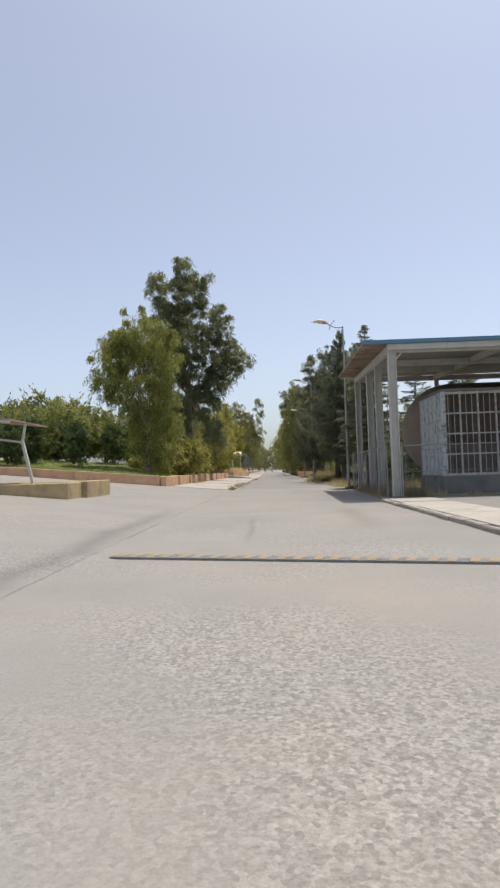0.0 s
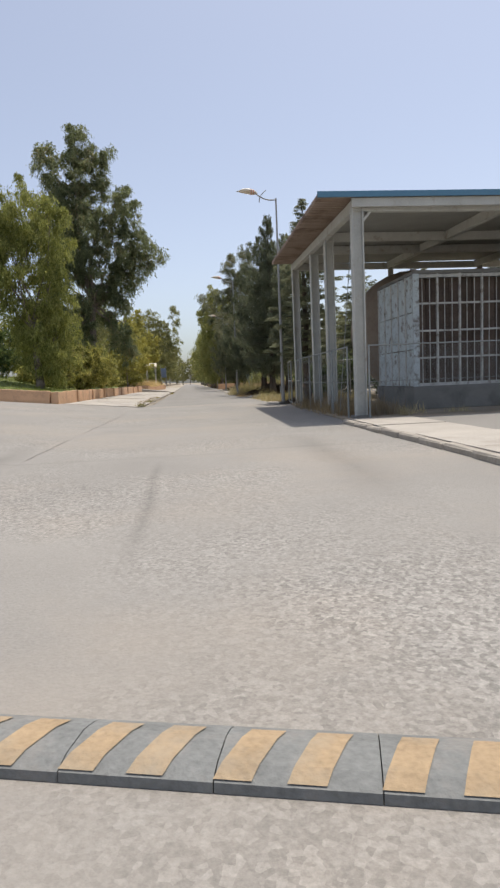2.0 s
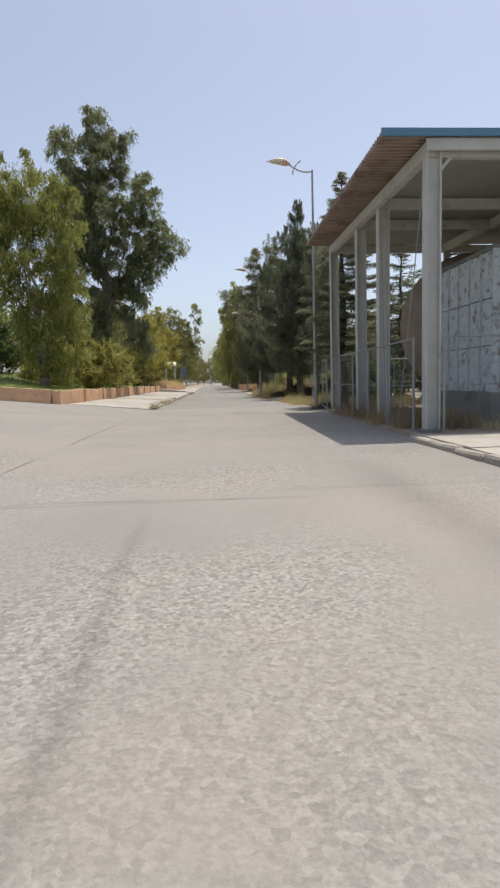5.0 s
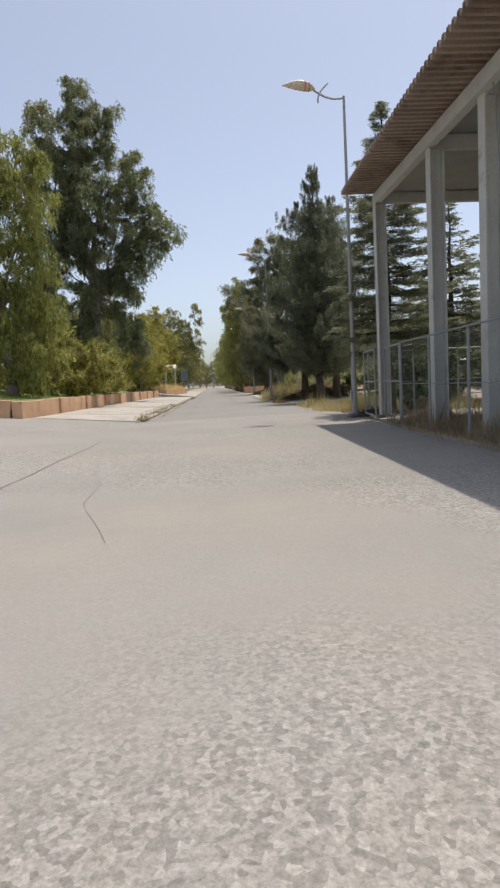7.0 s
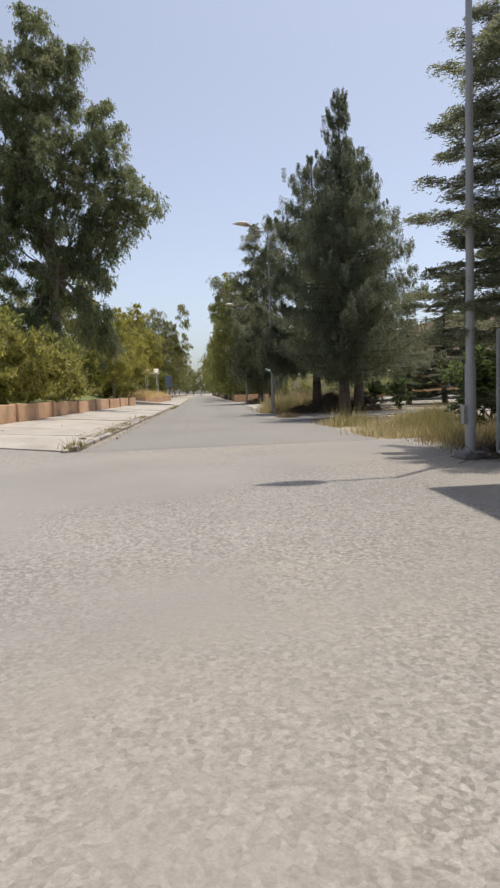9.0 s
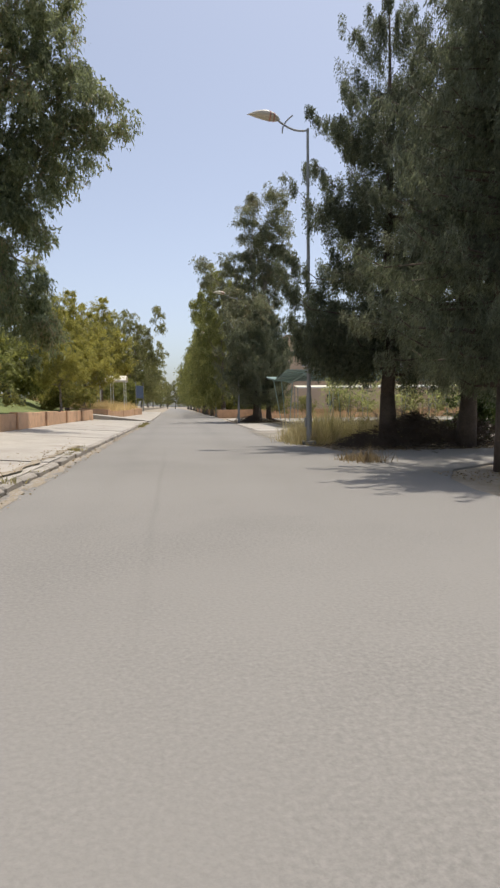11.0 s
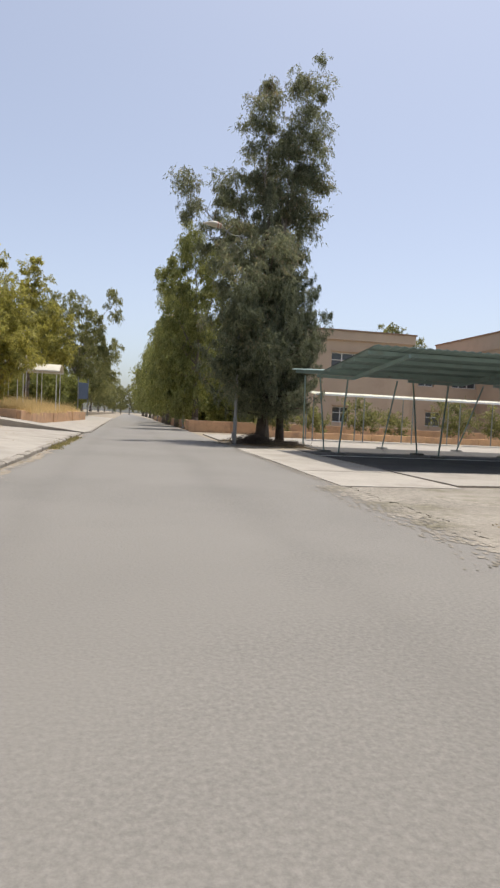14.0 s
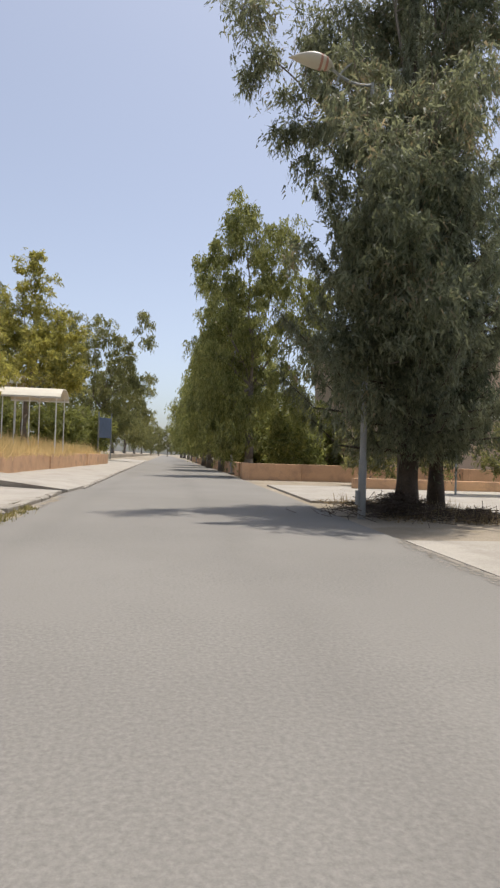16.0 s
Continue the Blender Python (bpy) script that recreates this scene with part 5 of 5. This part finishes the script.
# conifers of the right side
needle_tree("cedar_tree", (6.1, 39.8, 0), 9.9, [(1.6, 1.5), (2.3, 2.0), (3.3, 2.1), (4.1, 1.6), (4.8, 1.4), (6.4, 1.4), (7.6, .95), (8.7, .5), (9.9, .05)], "grey-green cedar with layered branches beside the shed", M_CEDAR, rings=22, per=8, droop=.08, rise=.1, hanging=False, leaf=(.085, .02), clump=.2, leaves=56, step=.14, low=2.1, rag=.22)
backs = needle_tree("cedar_tree", (10.2, 44.5, 0), 8.2, [(.8, 2.4), (2.5, 2.5), (5.5, 1.4), (8.2, .05)], "grey-green cedar with layered branches behind the shed", M_CEDAR, rings=17, per=8, droop=.1, rise=.12, hanging=False, leaf=(.14, .038), clump=.24, leaves=19, step=.2, low=1.0, rag=.32)
darks = needle_tree("cedar_tree", (13.6, 45.0, 0), 9.4, [(.8, 2.6), (2.5, 2.8), (6, 1.6), (9.4, .05)], "dark cedar with layered branches behind the shed", M_CONIF, rings=19, per=9, droop=.1, rise=.12, hanging=False, leaf=(.14, .038), clump=.25, leaves=20, step=.2, low=.9, rag=.32)
for o, x, y, s, a in ((darks, 15.8, 66.0, .8, 40), (backs, 14.0, 67.5, .85, 100), (darks, 17.5, 67, .9, 200), (backs, 12.5, 40.5, .8, 70), (backs, 21.5, 68, 1.0, 310), (darks, 19, 45, 1.0, 150)):
    copy_thing(o, pose(x, y, 0, 0, 0, a) @ Matrix.Scale(s, 4))
needle_tree("cypress_tree", (6.35, 53.6, 0), 12.7, [(1.6, 1.3), (2.3, 2.1), (3.8, 2.25), (5.7, 2.0), (7.8, 1.6), (9.6, 1.1), (10.6, .6), (11.6, .48), (12.7, .12)], "tall grey-green conifer with a broad skirt and a drooping top", M_CONIF, rings=34, per=11, droop=.0, rise=.3, leaf=(.1, .024), clump=.2, leaves=40, step=.2, low=1.8, trunk=.22, rag=.33)
needle_tree("cypress_tree", (8.4, 59.3, 0), 12.8, [(2.0, 2.1), (2.7, 3.0), (4.5, 3.1), (7, 2.6), (9, 1.8), (11, 1.1), (12.8, .12)], "broad grey-green conifer with feathery drooping branches", M_CEDAR, rings=30, per=10, droop=.12, rise=.1, leaf=(.1, .024), clump=.24, leaves=44, step=.24, low=2.4, trunk=.24, rag=.3)
needle_tree("cypress_tree", (6.6, 60.6, 0), 12.9, [(2.4, 1.7), (2.9, 2.5), (3.8, 2.65), (5.2, 2.4), (7.2, 2.2), (9, 2.1), (10.3, 1.7), (11.4, .9), (12.9, .1)], "dark conifer with hanging clumps reaching round the lamp pole", M_CONIF, rings=20, per=8, droop=-.05, rise=.35, leaf=(.085, .026), clump=.29, leaves=104, step=.31, low=2.6, trunk=.24, rag=.36, reaching=((-2.7, -.6, 3.4), (-2.6, -.2, 4.0), (-2.5, .2, 3.6), (-2.6, -.9, 2.9), (-2.1, -.8, 6.3), (-2.0, -.3, 6.8), (-1.9, -.3, 8.8), (-2.4, -1.2, 3.0), (-1.8, -.1, 5.2), (-3.0, -.6, 2.6), (-2.9, -.1, 2.3), (-2.8, -1.0, 2.4), (-3.1, -.4, 3.0)))
needle_tree("cypress_tree", (6.45, 88.9, 0), 12.3, [(1.4, 1.9), (2.2, 2.4), (5, 2.15), (7.5, 1.45), (9.2, .9), (10.4, .4), (12.3, .1)], "dense grey-green cypress beside the eucalyptus", M_CEDAR, rings=33, per=11, droop=-.1, rise=.4, leaf=(.12, .028), clump=.22, leaves=40, step=.23, low=1.7, trunk=.22, rag=.3)
needle_tree("cypress_tree", (7.7, 89.9, 0), 8.2, [(1.4, 1.2), (2.4, 1.6), (4.4, 1.7), (5.4, 1.85), (6.6, 1.65), (7.4, 1.0), (8.2, .1)], "dark bushy cypress with upturned branches behind the lamp", M_CONIF, rings=22, per=9, droop=-.12, rise=.25, leaf=(.12, .03), clump=.25, leaves=38, step=.24, low=1.6, trunk=.2, rag=.24)

# the big eucalyptus and the row behind it
broadleaf("eucalyptus_tree", (6.85, 89.6, 0), [(x + .05, y + 1.2, z * .955, w, h) for x, y, z, w, h in ((1.8, 0, 18.5, 1.2, 1.9), (2.1, 0, 15.4, 1.35, 2.4), (-.6, 0, 17.0, 1.2, 2.0), (1.3, .2, 13.2, 1.7, 2.2), (.6, 0, 15.2, 1.1, 1.6), (-1.7, 0, 11.4, 1.5, 2.0), (-2.9, -.8, 9.7, .8, 1.3), (-.2, .4, 14.2, 1.5, 2.0), (-1.9, 0, 13.2, .9, 1.2), (-4.2, -.6, 12.0, .85, 1.4), (-2.2, -2.6, 9.8, .8, 1.3), (.8, 0, 11.4, 1.5, 2.4), (1.1, 0, 9.6, 1.0, 2.2), (-2.1, -3.4, 8.0, .9, 1.7), (-1.6, -3.9, 6.2, 1.3, 2.2), (-.6, -3.4, 8.6, 1.2, 2.0), (-1.0, -3.8, 4.2, 1.2, 1.5), (-1.7, -3.5, 3.0, .9, 1.0), (.3, 0, 7.0, 1.3, 2.2), (-2.4, -3.4, 5.0, 1.1, 1.6))],
          "tall open eucalyptus with two leading tops and hanging leaves", "tree", M_EUCG, leaf=(.165, .045), per=5.0, n_leaf=320, spread=.62, hang=.5, trunk=.24, fork=.4, corners=3)
lobes = [(-.8, 0, 15.4, 1.5, 2.0), (1.6, 0, 13.4, 2.0, 2.8), (-1.8, 0, 11.4, 1.6, 2.8), (3.4, 0, 9.6, 1.8, 2.8), (0, -.5, 8.6, 2.2, 3.0), (-2.2, 0, 6.6, 1.5, 2.8), (2.0, 0, 5.0, 2.2, 2.6), (-1.0, -.3, 3.6, 2.0, 2.2)]
near_row = broadleaf("light_eucalyptus_tree", (5.8, 111, 0), lobes, "light green eucalyptus with long hanging branches", "tree", M_ROWLEAF, leaf=(.22, .08), per=5.0, n_leaf=190, spread=.7, hang=.9, trunk=.3, corners=3)
copy_thing(near_row, pose(5.4, 123, 0, 0, 0, 110) @ Matrix.Scale(.9, 4))
row = broadleaf("light_eucalyptus_tree", (5.2, 134, 0), [(x * .8, y, z * .8, r * .8, h * .8) for x, y, z, r, h in lobes], "light green eucalyptus with hanging branches behind the low wall", "tree", M_ROWLEAF, leaf=(.36, .11), per=4.0, n_leaf=80, spread=.95, hang=1.1, trunk=.3, corners=3)
for x, y, s, a in ((5.6, 147, 1.15, 300), (6.2, 163, 1.2, 30), (6.4, 182, 1.25, 170), (6.8, 205, 1.35, 250), (7, 235, 1.35, 80), (7.2, 275, 1.5, 0), (7.5, 320, 1.5, 140), (12, 150, 1.2, 60)):
    copy_thing(row, pose(x, y, 0, 0, 0, a) @ Matrix.Scale(s, 4))
for x, y, s, a in ((25.4, 131, .59, 0), (32.4, 130, .76, 90), (35.4, 131, .68, 200), (2, 420, 1.0, 20), (-3, 440, 1.0, 100), (-7, 400, 1.0, 300), (9, 400, 1.0, 180)):
    copy_thing(far_euc, pose(x, y, 0, 0, 0, a) @ Matrix.Scale(s, 4))
for x, y, k in ((7.2, 66.5, 1.0), (9.3, 67.0, .85), (11.2, 65.6, .9)):
    broadleaf("young_tree", (x, y, 0), [(0, 0, 2.4 * k, .9 * k, 1.0 * k), (.8 * k, .2, 1.8 * k, .8 * k, .8 * k), (-.5 * k, 0, 1.5 * k, .7 * k, .7 * k)], "light green young tree among dry weeds", "tree", M_YOUNG, leaf=(.1, .035), per=16, n_leaf=42, spread=.4, hang=.2, trunk=.06, fork=.3, group="young trees", corners=3)
for x, y, s in ((10.5, 103.0, 1.5), (13.2, 102.6, 1.1), (17, 102.5, 1.4), (19.6, 102.3, 1.0), (24, 102.0, 1.5), (27.5, 101.8, 1.2)):
    broadleaf("garden_bush", (x, y, 0), [(0, 0, 1.3 * s, 1.1 * s, 1.0 * s), (.7, 0, 1.0 * s, .8 * s, .8 * s)], "rounded olive garden bush by the car park", "bush", M_OLIVE, leaf=(.2, .08), per=12, n_leaf=45, spread=.35, hang=0, trunk=.05, fork=.2, group="car park bushes", corners=3)

# grass, weeds and litter of twigs
flat = lambda x, y: -.04
tufts("dry_grass", field(4.6, 9.5, 40.2, 49.5, 210, flat, 9), "dry yellow grass and weeds beside the road", M_STRAW, .45, 34, .22)
tufts("weeds", field(4.8, 9.5, 40.4, 50.5, 210, flat, 8), "green-brown weeds among dry grass", M_WEED, .62, 44, .2)
tufts("dry_grass", field(4.05, 9.0, 61.7, 63.4, 480, flat, 11), "dense stand of tall dry yellow grass around the lamp", M_STRAW, .86, 34, .2)
tufts("weeds", field(4.4, 9.4, 61.8, 64.2, 200, flat, 8), "tall green-brown weeds near the lamp", M_WEED, .9, 40, .22)
tufts("dry_grass", field(-12, -5.0, 97.5, 131, 900, lambda x, y: .95 + .1 * min(6, -5 - x)), "dry straw-coloured grass in the raised bed", M_BEDGRASS, .8, 40, .3)
tufts("lawn", field(-28, -8, 43.2, 54, 1700, lawn_z), "short green garden lawn", M_GRASS, .13, 26, .3)
tufts("weeds", field(-2.75, -2.4, 42.9, 43.8, 6, lambda x, y: .03), "small weed tufts at the kerb end", M_WEED, .25, 36, .1)
tufts("dry_grass", field(5.6, 8.2, 26.1, 26.4, 5, lambda x, y: .08), "dry grass tufts at the shed edge", M_STRAW, .42, 34, .12)
tufts("dry_grass", field(4.7, 6.2, 26.6, 34.5, 230, lambda x, y: .05), "dead brown brush along the shed fence", M_DRYLEAF, .5, 34, .22)
tufts("dry_grass", field(4.0, 4.65, 55.4, 56.2, 11, lambda x, y: -.01), "low heap of dry brown weeds at the side street", M_DRYLEAF, .34, 46, .15)
tufts("dry_grass", field(4.75, 6.6, 40.2, 42.6, 46, flat, 8), "orange-brown dead weeds at the foot of the lamp", M_DRYLEAF, .34, 40, .16)
tufts("weeds", field(5.6, 8.2, 87.2, 92.0, 60, lambda x, y: -.02), "dry brown brush under the roadside trees", M_DRYLEAF, .3, 34, .25)


def litter(x, y, r, n, seed, high=.22):
    """A low heap of dead twigs lying loosely over each other."""
    b = bmesh.new()
    q = random.Random(seed)
    for i in range(n):
        a, d = q.uniform(0, 6.28), r * abs(q.gauss(0, .5))
        c = Vector((x + d * math.cos(a) * 1.3, y + d * math.sin(a), .02 + high * max(0, 1 - d / r) ** .7 * q.random()))
        u = Vector((q.gauss(0, 1), q.gauss(0, 1), q.gauss(0, .3))).normalized() * q.uniform(.08, .3)
        bar(b, c - u, c + u, .008, .004, 4, False)
    tagged(new("twig_litter", mesh_of("twig_litter", b, M_BARKD)), "loose heap of dead brown twigs on the ground", "twigs", "roadside litter", kind="stuff")


litter(5.1, 38.6, .55, 170, 1)
litter(5.6, 39.2, .6, 150, 2)
litter(5.7, 60.2, .8, 600, 3, .4)
litter(7.3, 60.3, 1.6, 2300, 5, 1.0)
litter(8.9, 60.2, 1.3, 1300, 8, .9)
litter(6.0, 88.3, 1.2, 900, 4, .5)
litter(7.6, 87.6, .8, 220, 6)


def bare_shrub(at, h, seed):
    """A dead shrub: forked bare stems that thin out."""
    root = thing("dead_shrub", at, "bare pale branching shrub among dry grass", "shrub")
    q = random.Random(seed)

    def grow(b, p, d, length, r, depth):
        e = p + d * length
        bar(b, p, e, r, r * .65, 5, False)
        if depth:
            for _ in range(3 if depth > 2 else 2):
                n = (d + Vector((q.gauss(0, .55), q.gauss(0, .55), q.gauss(.12, .3)))).normalized()
                grow(b, e, n, length * q.uniform(.6, .85), r * .62, depth - 1)

    for k in range(5):
        b = bmesh.new()
        a = 1.26 * k + q.uniform(-.3, .3)
        grow(b, Vector((.06 * math.cos(a), .06 * math.sin(a), 0)), Vector((math.cos(a) * .45, math.sin(a) * .45, 1)).normalized(), h * .34, .022, 4)
        part("stem", b, M_BARK, root)


bare_shrub((8.3, 45.6, -.05), 2.3, 4)
bare_shrub((9.8, 44.6, -.05), 1.8, 9)
bare_shrub((7.1, 61.6, -.05), 1.25, 12)
bare_shrub((8.2, 62.2, -.05), 1.4, 15)


def fallen_leaves(x0, x1, y0, y1, n, zf, label):
    spots = field(x0, x1, y0, y1, n, zf)
    dirs = rng.normal(size=(n, 3)) * np.array([1, 1, .25])
    tagged(new("fallen_leaves", leaf_mesh("fallen_leaves", spots + np.array([0, 0, .02]), dirs, .05, .022, M_DRYLEAF, 4)), label, "leaves", "kerb litter", kind="stuff")


pave = lambda x, y: pave_left_z(x, y) + .012
fallen_leaves(-3.0, -2.5, 46, 62, 380, pave, "dry brown leaves gathered on the pavement edge")
fallen_leaves(-2.2, -1.85, 46, 90, 450, lambda x, y: .004, "dry leaves and dust in the road gutter")
fallen_leaves(-5.8, -2.8, 44, 86, 120, pave, "scattered dry leaves on the pavement")
fallen_leaves(4.6, 8.5, 61, 68, 1500, lambda x, y: .0, "dry leaves and stalks on the gravel edge")
fallen_leaves(5.2, 8.4, 86.4, 92.5, 2200, lambda x, y: .005, "thick dry leaf litter under the roadside trees")
tufts("weeds", field(-2.15, -1.75, 80.0, 88.4, 120, lambda x, y: .0), "green and yellow weeds along the kerb foot", M_WEED, .12, 26, .1)
tufts("weeds", field(-2.5, -2.25, 47, 62, 22, lambda x, y: .1), "small dry weeds between the kerb stones", M_WEED, .14, 20, .08)

bm = bmesh.new()
wobble_strip(bm, [(-2.2, 44), (-2.1, 60), (-1.9, 76), (-1.75, 92)], 0.22, 0.005, 21, 0.3)
structure("gutter_soil", bm, M_DIRT, "tan soil and dust along the foot of the kerb", "soil")
bm = bmesh.new()
wobble_strip(bm, [(-2.72, 45.5), (-2.66, 52), (-2.6, 61)], 0.2, 0.14, 22, 0.2)
structure("edge_soil", bm, M_DIRT, "tan soil and leaf crumbs on the pavement edge", "soil")
fallen_leaves(4.8, 9.0, 50.8, 53.6, 1600, lambda x, y: -.03, "dry leaf litter under the roadside conifer")
fallen_leaves(4.5, 10.0, 58.3, 61.0, 2600, lambda x, y: .0, "dry leaf litter under the conifers")
fallen_leaves(4.6, 8.0, 39.2, 46, 1500, lambda x, y: -.02, "dry leaves and stalks among the roadside grass")
tufts("reeds", field(4.6, 9.0, 62.2, 63.6, 70, flat), "tall green-yellow reeds and grass around the lamp foot", M_WEED, 1.15, 46, .2)
